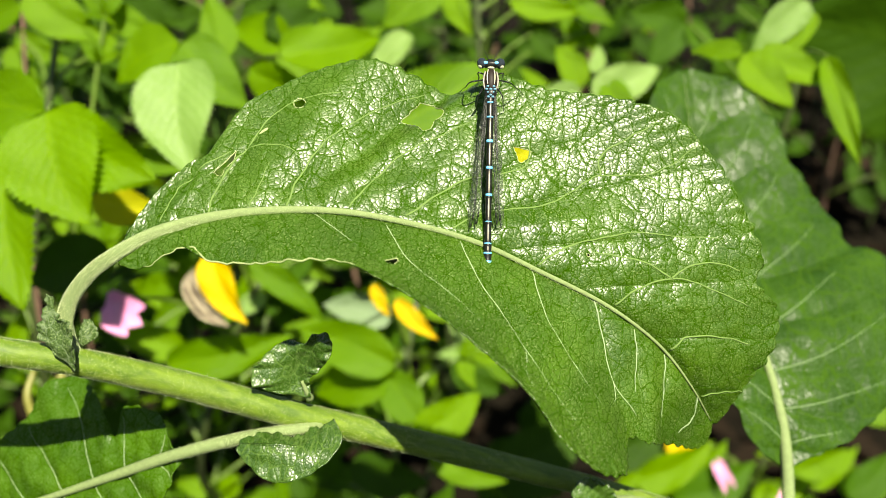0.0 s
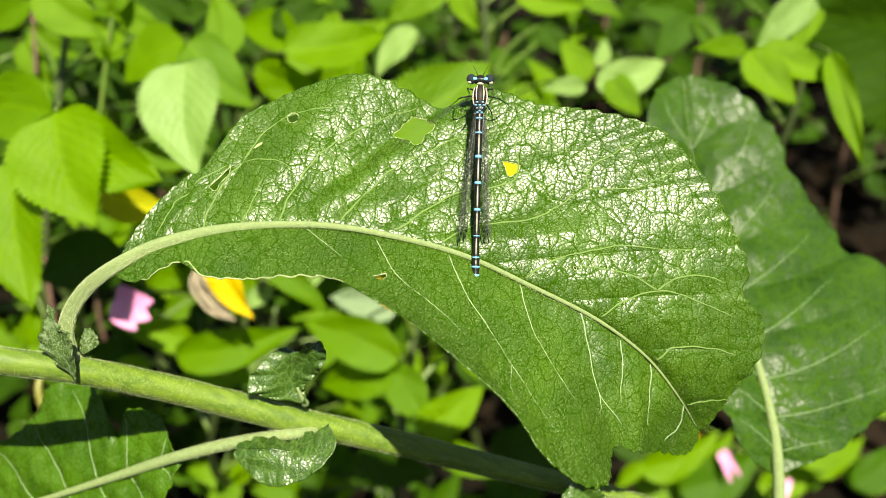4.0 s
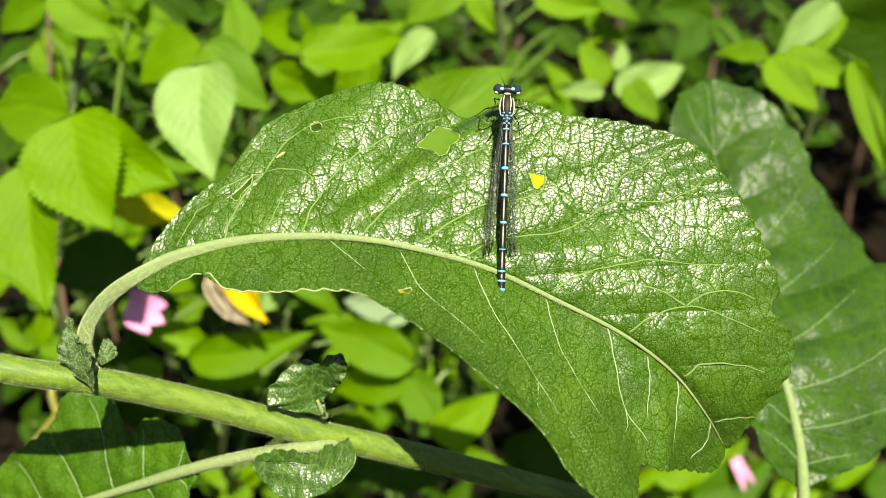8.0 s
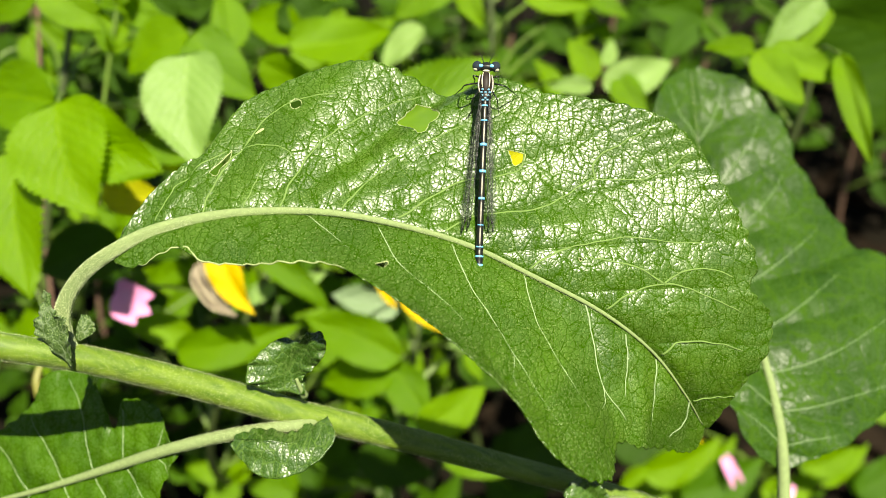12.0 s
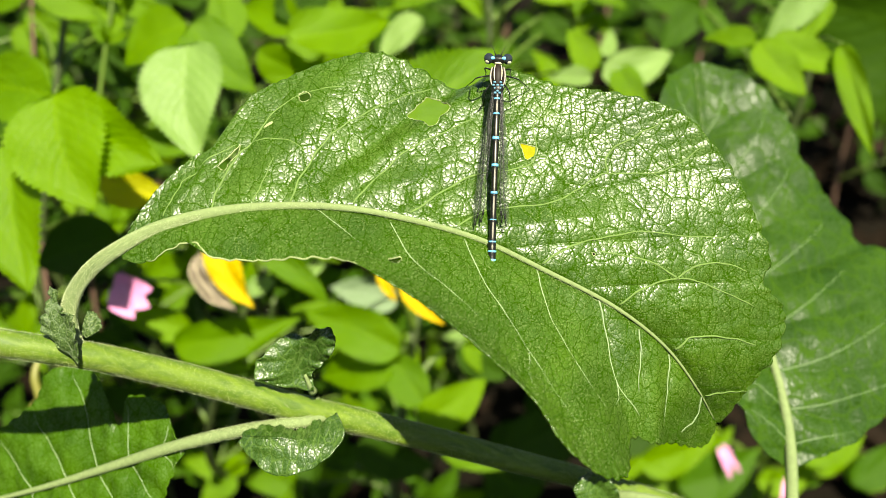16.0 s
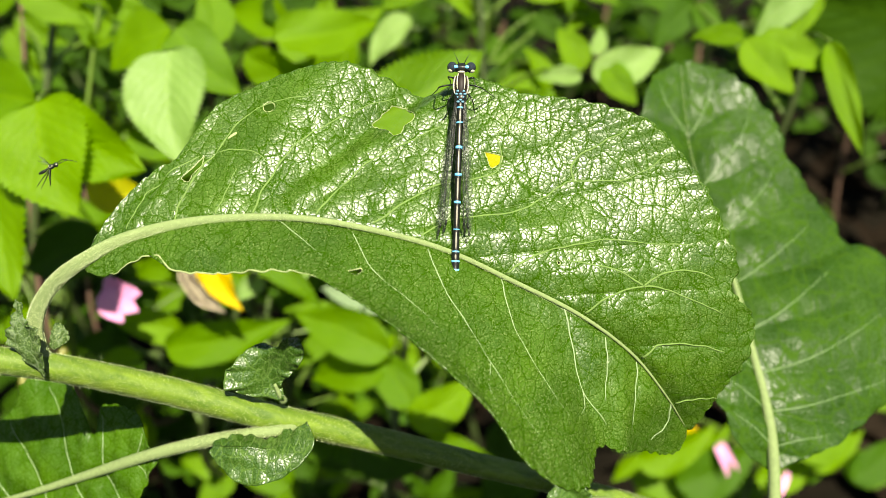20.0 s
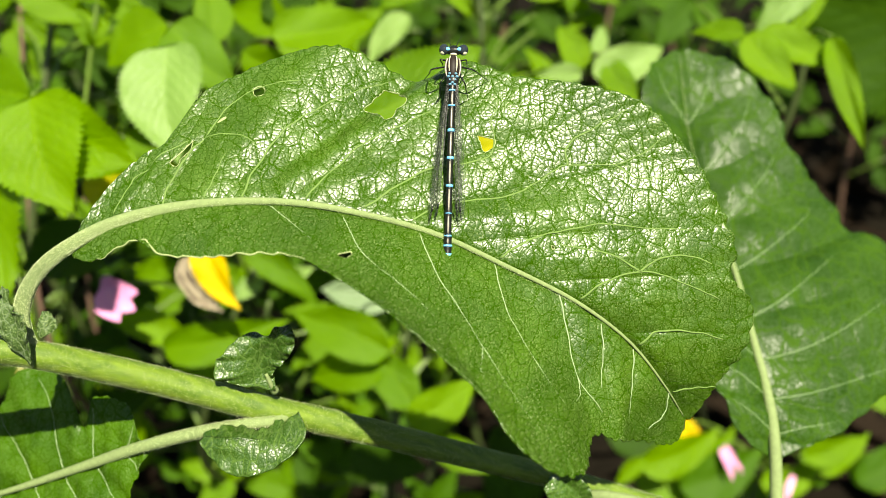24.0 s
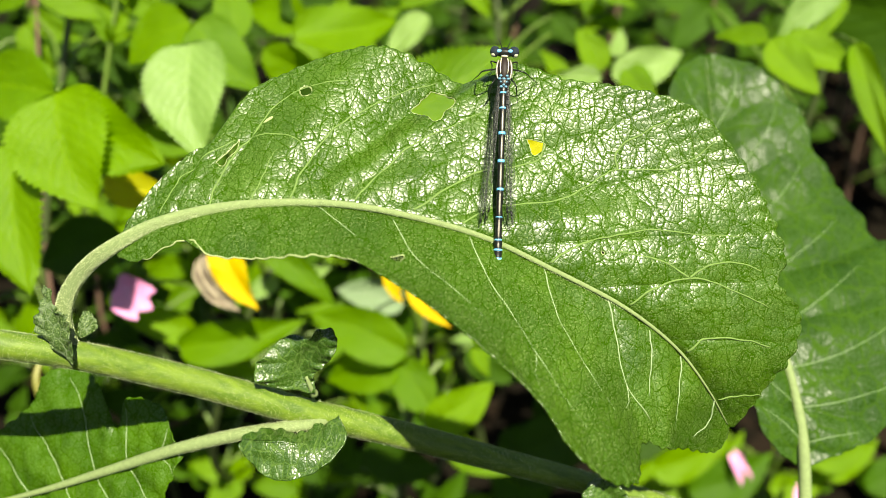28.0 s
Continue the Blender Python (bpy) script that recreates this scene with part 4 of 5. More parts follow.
# abdomen: ten segments with their bands
RING = (5.6, 6.5, 8.8, 12.65, 16.75, 20.85, 24.75, 28.05, 29.5, 30.9, 31.6)
scale_s = LONG / 31.6
for i in range(10):
    a, b = RING[i] * scale_s, RING[i + 1] * scale_s
    r = (0.62, 0.55, 0.50, 0.48, 0.47, 0.47, 0.50, 0.58, 0.60, 0.48)[i]
    seg = tube("abdomen_segment", [on(a), on(a + 0.15), on((a + b) / 2), on(b - 0.2), on(b)], (r * 1.05, r, r * 0.94, r * 1.04, r * 1.0), M_BLACK, fly, sides=16)
    if i < 8:
        # grey streak stands for light reflected along the glossy back
        tube("back_gleam", [on(a + 0.35, 0, r - 0.02), on((a + b) / 2, 0, r * 0.93), on(b - 0.45, 0, r - 0.02)], (0.10, 0.16, 0.10), M_BACK, seg, "painted grey gleam along the glossy black back", sides=8, n=10, flat=0.5)
    w = (0.2, 0.22, 0.42, 0.40, 0.36, 0.14, 0.22, 0.26, 0.40, 0.38)[i]
    tube("blue_band", [on(b - w), on(b - w * 0.5), on(b)], (r * 1.06, r * 1.1, r * 1.06), M_BLUE, seg, "sky-blue band", sides=16)
for k in (-1, 1):
    tube("tail_clasper", [on(LONG - 0.4, 0.2 * k), on(LONG + 0.1, 0.26 * k), on(LONG + 0.3, 0.2 * k)], (0.14, 0.12, 0.04), M_BLUE_DULL, fly, sides=8, n=6)


def wing(s0, a0, b0, s1, a1, b1, width, k):
    """A folded wing: film, thick leading veins, cross veins and a dark mark near the tip."""
    p0, p1 = np.array(on(s0, a0, b0)), np.array(on(s1, a1, b1))
    way = (p1 - p0) / np.linalg.norm(p1 - p0)
    size = np.linalg.norm(p1 - p0)
    flat = SIDE * k * 0.42 - BACK * 0.9
    flat -= way * flat.dot(way)
    flat /= np.linalg.norm(flat)
    n, m = 30, 5

    def spot(t, q):
        w = width * (0.16 + 0.84 * min(1, t * 2.2) ** 0.8) * (1 - max(0, (t - 0.82) / 0.18) ** 2.2)
        return (p0 + way * size * t + flat * w * (q - 0.25) + BACK * 0.05 * math.sin(q * 12)) * (0.001, 0.001, -0.001)

    verts = [spot(i / n, j / m) for i in range(n + 1) for j in range(m + 1)]
    faces = [(i * (m + 1) + j, (i + 1) * (m + 1) + j, (i + 1) * (m + 1) + j + 1, i * (m + 1) + j + 1) for i in range(n) for j in range(m)]
    film = finish("wing", verts, faces, M_WING, fly, "clear folded wing with fine dark veins")
    solid = film.modifiers.new("thickness", "SOLIDIFY")
    solid.thickness = 0.00002
    for q, r in ((0.0, 0.045), (0.14, 0.05), (0.34, 0.035), (0.52, 0.03), (0.72, 0.03), (1.0, 0.03)):
        v, f = tube_data([spot(t, q) for t in np.linspace(0.02, 0.985, 24)], [r / 1000, r * 0.6 / 1000], 5)
        finish("wing_vein", v, f, M_BLACK, film)
    v, f = [], []
    for c in range(20):
        t, q = 0.12 + 0.84 * c / 20, (c * 0.37) % 0.8
        vv, ff = tube_data([spot(t, q), spot(t + 0.004, min(1, q + 0.22))], [0.010 / 1000] * 2, 4)
        f += [tuple(i + len(v) for i in g) for g in ff]
        v += vv
    finish("cross_veins", v, f, M_BLACK, film)
    v, f = tube_data([spot(0.90, 0.07), spot(0.935, 0.07)], [0.13 / 1000] * 2, 8)
    finish("wing_mark", v, f, M_BLACK, film, "dark mark near the wing tip")


for k, spread in ((-1, 1.0), (1, 0.72)):
    wing(4.3, 0.55 * k, 0.75, 25.6, 2.55 * k * spread, 0.95, 2.0, k)
    wing(5.0, 0.5 * k, 0.55, 25.0, 1.7 * k * spread, 0.5, 2.0, k)
def on_leaf(p):
    """The place on the large leaf that lies behind p."""
    u, v = (a.ravel() for a in np.meshgrid(np.linspace(0.2, 0.5, 160), np.linspace(0.3, 1.0, 90)))
    q = big.at(u, v, 1)
    return tuple(q[np.argmin(np.hypot(q[:, 0] / q[:, 2] - p[0] / p[2], q[:, 1] / q[:, 2] - p[1] / p[2]))] - np.array((0, 0, 0.12)))


for k in (-1, 1):
    for name, s, knee, foot in (("foreleg", 1.6, (1.6, 1.6, 0.3), (2.6, 2.1, -1.2)), ("middle_leg", 2.4, (3.1, 2.6, 0.6), (4.2, 5.0, -1.2)), ("hind_leg", 3.5, (5.0, 1.7, 0.2), (7.2, 2.0, -1.4))):
        end = on_leaf(on(foot[0], foot[1] * k, foot[2]))
        bend = on(knee[0], knee[1] * k, knee[2])
        mid = tuple(np.array(bend) * 0.5 + np.array(end) * 0.5 + BACK * 0.25)
        leg = tube(name, [on(s, 0.8 * k, -0.5), bend, mid, end], (0.13, 0.10, 0.07, 0.04), M_BLACK, fly, "thin black bristly leg", sides=6, n=16)


# ---- the small wasp that hovers past ----
def wasp():
    w = thing("hovering_wasp", "tiny dark ichneumon wasp hovering with trailing legs", "wasp")
    turn = Matrix.Rotation(radians(20), 3, "Z")
    ball("head", (0.75, 0.30, 0), (0.34, 0.36, 0.34), M_BLACK, w, turn=turn)
    ball("eye", (0.92, 0.36, -0.26), (0.10, 0.12, 0.1), M_CREAM, w, "pale eye", turn, 6, 8)
    ball("thorax", (0.1, 0.02, 0), (0.5, 0.34, 0.36), M_BLACK, w, turn=turn)
    for x, y in ((0.3, 0.1), (0.02, -0.12), (-0.15, 0.1)):
        ball("pale_mark", (x, y, -0.3), (0.1, 0.09, 0.08), M_CREAM, w, "cream mark on the thorax", turn, 6, 8)
    ball("abdomen", (-1.15, -0.75, 0), (0.66, 0.24, 0.24), M_BLACK, w, turn=Matrix.Rotation(radians(25), 3, "Z"))
    tube("waist", [(-0.3, -0.15, 0), (-0.7, -0.45, 0)], (0.12, 0.14), M_BLACK, w, sides=6)
    for k in (-0.35, 0.35):
        tube("antenna", [(1.0, 0.5, k), (2.0, 1.0, k * 2), (2.9, 0.95, k * 2), (3.5, 0.75, k * 2)], (0.06, 0.05, 0.05, 0.02), M_BLACK, w, sides=5, n=14)
    for x, y, k in ((-1.9, -2.9, -0.3), (-1.6, -3.2, 0.3), (0.0, -2.9, -0.3), (-0.2, -2.6, 0.3)):
        tube("leg", [(-0.1, -0.3, k * 0.5), (x * 0.35 - 0.1, -1.3, k), (x * 0.7, y * 0.7, k), (x, y, k)], (0.09, 0.08, 0.05, 0.03), M_BLACK, w, sides=5, n=12)
    for x, y, k in ((-1.6, 1.6, -0.5), (-2.2, 0.9, 0.5)):
        p = [mm(-0.1, 0.3, k * 0.4), mm(x * 0.5, y * 0.5 + 0.35, k), mm(x, y, k), mm(x * 0.55, y * 0.5 - 0.2, k)]
        film = finish("wing", p, [(0, 1, 2, 3)], M_WING, w, "clear blurred wing", smooth=False)
        film.modifiers.new("thickness", "SOLIDIFY").thickness = 0.00002
        tube("wing_vein", [(-0.1, 0.3, k * 0.4), (x * 0.5, y * 0.5 + 0.35, k), (x, y, k)], (0.04, 0.03, 0.02), M_BLACK, film, sides=4)
    return w


midge = wasp()


# ---- the rose bush behind: canes with their leaves ----
class Cane:
    """A rose shoot rooted in the soil; its leaves hang on it by their stalks."""

    def __init__(self, label, *points, radii=(2.2, 1.8, 1.1), name="rose_shoot"):
        self.thing = thing(name, label, "rose shoot", "shoots of the rose bush")
        self.line = path_of(points, 40)
        tube("cane", self.line, radii, M_CANE, self.thing, sides=8)

    def stalk(self, base, name, thick=(0.5, 0.6, 0.8)):
        """The stalk from a leaf's base down to the cane."""
        b = np.array(base)
        q = self.line[np.argmin(np.linalg.norm(self.line - (b + np.array((0, -18, 14))), axis=1))]
        mid = (b + q) / 2 + np.array((0, 6, 4))
        return tube(name, [b, mid, q], thick, M_SHOOT, self.thing, sides=6, n=12)

    def leaf(self, label, *leaflets, name="rose_leaf", piece="leaflet"):
        """A compound leaf: each leaflet is (base, tip, material, shape, lean, width)."""
        s = self.stalk(leaflets[0][0], name)
        s["label"] = label
        for base, tip, material, shape, lean, width in leaflets:
            leaflet(s, base, tip, material, shape, lean, width, piece)
        return s


M_CANE_TAN = plain("cane_tan", (0.13, 0.13, 0.02), 0.5, 200.0, 0.3)
M_CANE = plain("rose_cane", (0.03, 0.045, 0.01), 0.5, 120.0, 0.35)
F, P, D, Y, G = M_ROSE, M_ROSE_SUNLIT, M_ROSE_SHADED, M_YELLOW, M_GREY
SOIL = -EYE * 1000
def foot(x, d):
    """A place on the soil below the line of sight: right, away along the ground (mm)."""
    q = VIEW.inverted() @ Vector((x / 1000, d / 1000, -0.005))
    return (q.x * 1000, q.y * 1000, -q.z * 1000)


left = Cane("rose shoot with fresh green leaves in sun", foot(-150, 330), (-142.5, 4.1, 325.0), (-132.4, 55.5, 315.0), (-124.7, 97.8, 310.0))
left.leaf("broad fresh green rose leaf in sun", ((-97.5, 34.5, 230.6), (-86.3, 7.0, 220.0), F, 1, 0, 1.55), ((-95.1, 30.8, 232.3), (-71.5, 16.5, 228.8), F, 3, 15, 1.05), ((-97.9, 33.5, 231.4), (-122.9, 36.1, 237.6), F, 3, 0, 1.1))
left.leaf("pale green rose leaf lit from above", ((-112.9, 22.6, 239.4), (-103.1, -14.2, 225.3), F, 3, 0, 0.8))
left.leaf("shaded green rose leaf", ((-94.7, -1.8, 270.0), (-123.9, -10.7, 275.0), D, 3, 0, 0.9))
left.leaf("bright green rose leaf in sun", ((-129.8, 81.0, 290.0), (-106.4, 65.9, 290.0), F, 1, 0, 1.0), ((-131.6, 76.2, 292.0), (-151.3, 68.3, 296.0), F, 1, 0, 1.0))
left.leaf("small bright green rose leaf", ((-107.9, 77.4, 300.0), (-90.7, 68.1, 300.0), F, 1, 0, 0.9))
left.leaf("yellow-green rose leaves in shade", ((-150.7, 76.1, 330.0), (-132.7, 66.2, 330.0), F, 1, 10, 0.8), ((-155.0, 73.2, 335.0), (-144.9, 55.0, 335.0), F, 1, 0, 0.9), ((-130.7, 65.1, 335.0), (-113.4, 50.9, 335.0), D, 1, 0, 0.8))
left.leaf("yellow fading rose leaf", ((-98.2, 15.2, 262.0), (-78.0, 9.8, 258.0), M_YELLOW_GREEN, 3, 0, 0.85), name="yellow_leaf")
left.leaf("fresh rose leaf in half shade", ((-100.7, 31.1, 300.0), (-82.5, 25.6, 300.0), F, 1, 0, 0.8))

trio = Cane("rose shoot with saw-toothed leaflets in sun", foot(-60, 420), (-79.4, 4.6, 360.0), (-77.9, 69.2, 335.0), (-80.7, 106.1, 330.0))
trio.leaf("fresh green rose leaf with saw-toothed leaflets", ((-73.9, 58.2, 262.0), (-95.1, 48.2, 266.0), F, 1, 10, 1.25), ((-73.3, 58.2, 262.0), (-54.5, 40.5, 260.0), F, 1, -15, 1.2), ((-71.7, 51.4, 255.0), (-66.6, 21.1, 240.0), P, 1, 0, 1.2))
trio.leaf("fresh green rose leaf lying level", ((-50.7, 59.2, 285.0), (-18.0, 70.7, 300.0), F, 1, -10, 0.8), ((-60.4, 56.4, 290.0), (-40.7, 47.8, 300.0), F, 3, 20, 0.85))
trio.leaf("fresh rose leaf standing up", ((-74.9, 61.8, 310.0), (-77.4, 86.6, 310.0), F, 1, 20, 0.95))
trio.leaf("fresh rose leaf lying level", ((-51.2, 69.0, 320.0), (-77.7, 80.1, 330.0), F, 1, 0, 0.9), ((-60.9, 73.8, 320.0), (-41.8, 86.1, 330.0), D, 1, 0, 1.0), ((-95.7, 74.8, 320.0), (-113.2, 87.4, 320.0), D, 1, 0, 0.9))
# the third leaflet is toned dark to darken the small gnawed hole
trio.leaf("green rose leaf behind the sallow leaf", ((-26.2, 34.7, 300.0), (-51.6, 20.2, 300.0), F, 1, 0, 1.0), ((-15.3, 51.1, 300.0), (2.9, 31.1, 300.0), F, 3, 0, 1.0), ((-39.3, 35.3, 290.0), (-62.2, 39.7, 290.0), D, 3, 0, 1.0))

centre = Cane("rose shoot with small bright leaves", foot(30, 520), (18.4, 5.1, 400.0), (15.2, 67.0, 380.0), (12.5, 116.8, 370.0))
centre.leaf("bright rose leaf catching the sun", ((0.2, 93.1, 330.0), (-21.6, 78.5, 330.0), F, 3, 0, 0.85), ((2.2, 94.5, 335.0), (10.3, 76.9, 335.0), F, 1, 0, 0.9))
centre.leaf("bright rose leaf catching the sun", ((-19.5, 29.7, 250.0), (13.1, 50.8, 252.0), F, 3, 0, 0.85), ((-10.8, 76.1, 330.0), (-26.8, 60.2, 330.0), P, 1, 20, 0.9), ((-19.1, 77.3, 335.0), (-13.1, 90.3, 338.0), D, 1, 0, 0.9))
centre.leaf("bright rose leaf at the top of the bush", ((23.9, 90.4, 340.0), (50.7, 87.1, 340.0), F, 1, 0, 0.7))
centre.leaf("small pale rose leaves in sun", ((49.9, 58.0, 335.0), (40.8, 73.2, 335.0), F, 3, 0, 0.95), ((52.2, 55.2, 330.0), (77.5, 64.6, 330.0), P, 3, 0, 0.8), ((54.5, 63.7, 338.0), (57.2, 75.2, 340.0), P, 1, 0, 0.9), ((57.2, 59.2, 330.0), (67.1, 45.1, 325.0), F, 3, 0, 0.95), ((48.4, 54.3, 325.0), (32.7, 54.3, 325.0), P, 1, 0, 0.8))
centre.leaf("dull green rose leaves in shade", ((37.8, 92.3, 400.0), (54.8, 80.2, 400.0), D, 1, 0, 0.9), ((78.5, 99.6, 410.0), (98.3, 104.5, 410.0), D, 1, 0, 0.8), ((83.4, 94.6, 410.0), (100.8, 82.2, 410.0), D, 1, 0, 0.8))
centre.leaf("green leaf behind the gnawed hole", ((8.5, 21.3, 250.0), (34.2, 31.9, 250.0), F, 3, 0, 0.9))
centre.leaf("yellow fading leaf behind the gnawed hole", ((11.7, 20.2, 230.0), (28.4, 28.3, 228.0), M_YELLOW_GREEN, 3, 0, 1.1), name="yellow_leaf")

right = Cane("rose shoot with yellow-green young leaves", foot(170, 470), (116.5, 2.5, 380.0), (128.7, 52.4, 345.0), (129.1, 104.1, 330.0))
right.leaf("three-part yellow-green rose leaf in sun", ((91.8, 59.2, 285.0), (77.1, 63.1, 292.0), F, 1, 20, 0.9), ((91.8, 59.6, 285.0), (104.7, 42.9, 278.0), F, 3, 0, 0.85), ((97.0, 60.9, 288.0), (118.8, 51.6, 285.0), F, 3, -10, 0.75))
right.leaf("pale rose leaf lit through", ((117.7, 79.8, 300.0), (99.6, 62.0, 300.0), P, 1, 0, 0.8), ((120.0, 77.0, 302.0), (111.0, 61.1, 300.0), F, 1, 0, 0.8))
right.leaf("hanging yellow-green rose leaf", ((117.0, 59.2, 285.0), (120.7, 25.3, 270.0), F, 0, 20, 0.5))
right.leaf("small rose leaf in shade", ((118.8, 99.2, 380.0), (132.6, 94.6, 380.0), D, 1, 0, 0.9))

low_left = Cane("low rose shoot with sunlit leaves", foot(-90, 450), (-82.0, -52.5, 335.0), (-69.0, -23.2, 322.0), (-60.5, -7.5, 318.0))
low_left.leaf("level rose leaf in sun", ((-91.8, -38.3, 310.0), (-50.1, -28.5, 300.0), F, 1, 0, 0.6), ((-86.6, -34.1, 315.0), (-110.6, -29.5, 310.0), F, 1, 0, 0.85))
low_left.leaf("narrow yellow-green leaf", ((-62.5, -3.8, 300.0), (-39.7, -22.7, 295.0), F, 4, 0, 1.1))
low_left.leaf("green rose leaf in shade", ((-90.7, -43.8, 330.0), (-68.8, -49.8, 330.0), F, 1, 0, 0.8), ((-106.7, -43.8, 330.0), (-124.7, -49.8, 330.0), F, 1, 0, 0.9), ((-92.7, -11.8, 330.0), (-112.4, -16.0, 335.0), F, 1, 0, 0.8))
low_left.leaf("orange-yellow fading rose leaf", ((-72.0, -0.7, 287.0), (-61.4, -22.6, 280.0), Y, 1, 20, 0.9), name="yellow_leaf")
low_left.leaf("dry brown rolled leaf", ((-78.9, -6.5, 292.0), (-68.1, -23.9, 284.0), M_DRY, 1, 30, 1.0), name="dry_leaf")
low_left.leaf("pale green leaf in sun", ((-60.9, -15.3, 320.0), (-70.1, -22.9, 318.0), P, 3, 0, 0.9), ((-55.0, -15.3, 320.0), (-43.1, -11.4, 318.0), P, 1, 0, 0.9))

low_mid = Cane("low rose shoot with oval leaves", foot(0, 480), (-17.3, -73.9, 340.0), (-12.8, -39.8, 330.0), (-8.8, -15.8, 330.0))
low_mid.leaf("fresh oval rose leaf in sun", ((-14.7, -37.0, 295.0), (-47.6, -25.6, 300.0), F, 3, 0, 0.72), ((-17.1, -41.6, 300.0), (-43.6, -49.0, 310.0), F, 3, 0, 0.8))
low_mid.leaf("fresh rose leaf half in shade", ((-9.1, -58.7, 290.0), (11.9, -45.1, 290.0), F, 3, 0, 0.85), ((-8.0, -55.2, 300.0), (-22.9, -37.7, 305.0), F, 3, 0, 0.9))
low_mid.leaf("grey-green leaf in half shade", ((-17.8, -24.2, 330.0), (-42.8, -19.8, 330.0), G, 3, 0, 0.75))
low_mid.leaf("yellow fading rose leaf", ((-15.3, -16.2, 300.0), (-2.1, -28.4, 295.0), Y, 1, 0, 0.6), name="yellow_leaf")
low_mid.leaf("small yellow fading leaf", ((-22.5, -11.1, 300.0), (-17.1, -22.0, 300.0), Y, 1, 0, 0.7), name="yellow_leaf")
# the dark-toned leaflets at the back are added over sunlit bare ground
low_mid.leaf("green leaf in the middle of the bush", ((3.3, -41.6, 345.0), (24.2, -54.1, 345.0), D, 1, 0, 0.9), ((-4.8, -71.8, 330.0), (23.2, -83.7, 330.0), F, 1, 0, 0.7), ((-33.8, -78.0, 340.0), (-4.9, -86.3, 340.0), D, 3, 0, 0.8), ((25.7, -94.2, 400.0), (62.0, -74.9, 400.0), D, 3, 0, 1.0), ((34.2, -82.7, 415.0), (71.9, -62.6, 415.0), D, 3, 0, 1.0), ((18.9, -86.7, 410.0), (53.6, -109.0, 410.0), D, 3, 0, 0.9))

low_right = Cane("low rose shoot with bright leaves", foot(150, 620), (145.3, -146.2, 465.0), (150.5, -115.5, 455.0), (162.4, -86.9, 450.0))
low_right.leaf("bright rose leaf low in the bush", ((86.5, -116.2, 445.0), (138.6, -107.8, 435.0), F, 3, 0, 0.75), ((93.3, -121.0, 445.0), (109.4, -145.3, 445.0), F, 1, 0, 0.9), ((125.6, -112.9, 445.0), (151.2, -102.1, 445.0), F, 1, 0, 0.8))
low_right.leaf("bright rose leaf low in the bush", ((159.8, -101.4, 425.0), (184.7, -91.3, 420.0), F, 3, 0, 0.75))
low_right.leaf("bright yellow-green rose leaf low in the bush", ((180.0, -65.1, 415.0), (212.6, -69.3, 410.0), F, 3, 0, 0.95))
low_right.leaf("small bright leaf low in the bush", ((116.2, -111.6, 445.0), (134.8, -91.7, 440.0), F, 1, 0, 0.8), ((85.5, -104.0, 420.0), (122.2, -89.0, 415.0), F, 1, 15, 0.9), ((85.9, -97.8, 410.0), (74.4, -111.0, 408.0), F, 1, -20, 1.0), ((75.2, -97.8, 450.0), (113.4, -86.9, 450.0), D, 3, 0, 1.0), ((145.5, -117.0, 440.0), (174.8, -111.7, 440.0), F, 3, 0, 0.8), ((105.7, -116.9, 430.0), (146.1, -100.0, 430.0), M_ROSE_MID, 1, 0, 1.0), ((165.6, -106.5, 430.0), (194.3, -93.5, 430.0), F, 1, 20, 0.9), ((184.3, -113.0, 425.0), (207.5, -92.4, 425.0), M_ROSE_MID, 1, -10, 1.0), ((185.5, -111.7, 440.0), (217.5, -106.3, 440.0), F, 3, 0, 0.9))
low_right.leaf("small orange leaf low in the bush", ((108.1, -87.3, 445.0), (122.9, -108.9, 445.0), Y, 3, 0, 0.7), name="yellow_leaf")
for cane, label, petals in ((low_left, "pink bindweed flower half open", (((-102.5, -15.5, 284.0), (-89.6, -17.5, 278.0), 3, 10, 0.95, M_PINK), ((-101.5, -16.2, 284.0), (-94.2, -25.5, 276.0), 3, 0, 0.9, M_PINK), ((-101.8, -16.6, 284.0), (-90.0, -22.3, 277.0), 3, -10, 0.9, M_PINK))),
                            (low_right, "pink flower low in the bush", (((123.0, -97.0, 425.0), (128.2, -110.7, 420.0), 4, 0, 0.8, M_PINK), ((125.1, -95.5, 425.0), (131.3, -108.6, 420.0), 4, 20, 0.7, M_PINK))),
                            (low_right, "pink flower low in the bush", (((155.5, -108.9, 425.0), (151.1, -120.6, 420.0), 1, 0, 0.5, M_PINK),))):
    cane.leaf(label, *((a, b, m, k, turn, wide) for a, b, k, turn, wide, m in petals), name="flower", piece="petal")

broad = Cane("broad mid-green leaf hanging over the bush", foot(330, 560), (246.1, 34.2, 400.0), (235.3, 104.2, 390.0), (214.2, 143.6, 370.0), name="broad_leaf")
broad.leaf("broad mid-green leaf blade", ((190.0, 60.0, 330.0), (122.0, 78.0, 325.0), M_ROSE_SHADED, 3, -30, 1.45))

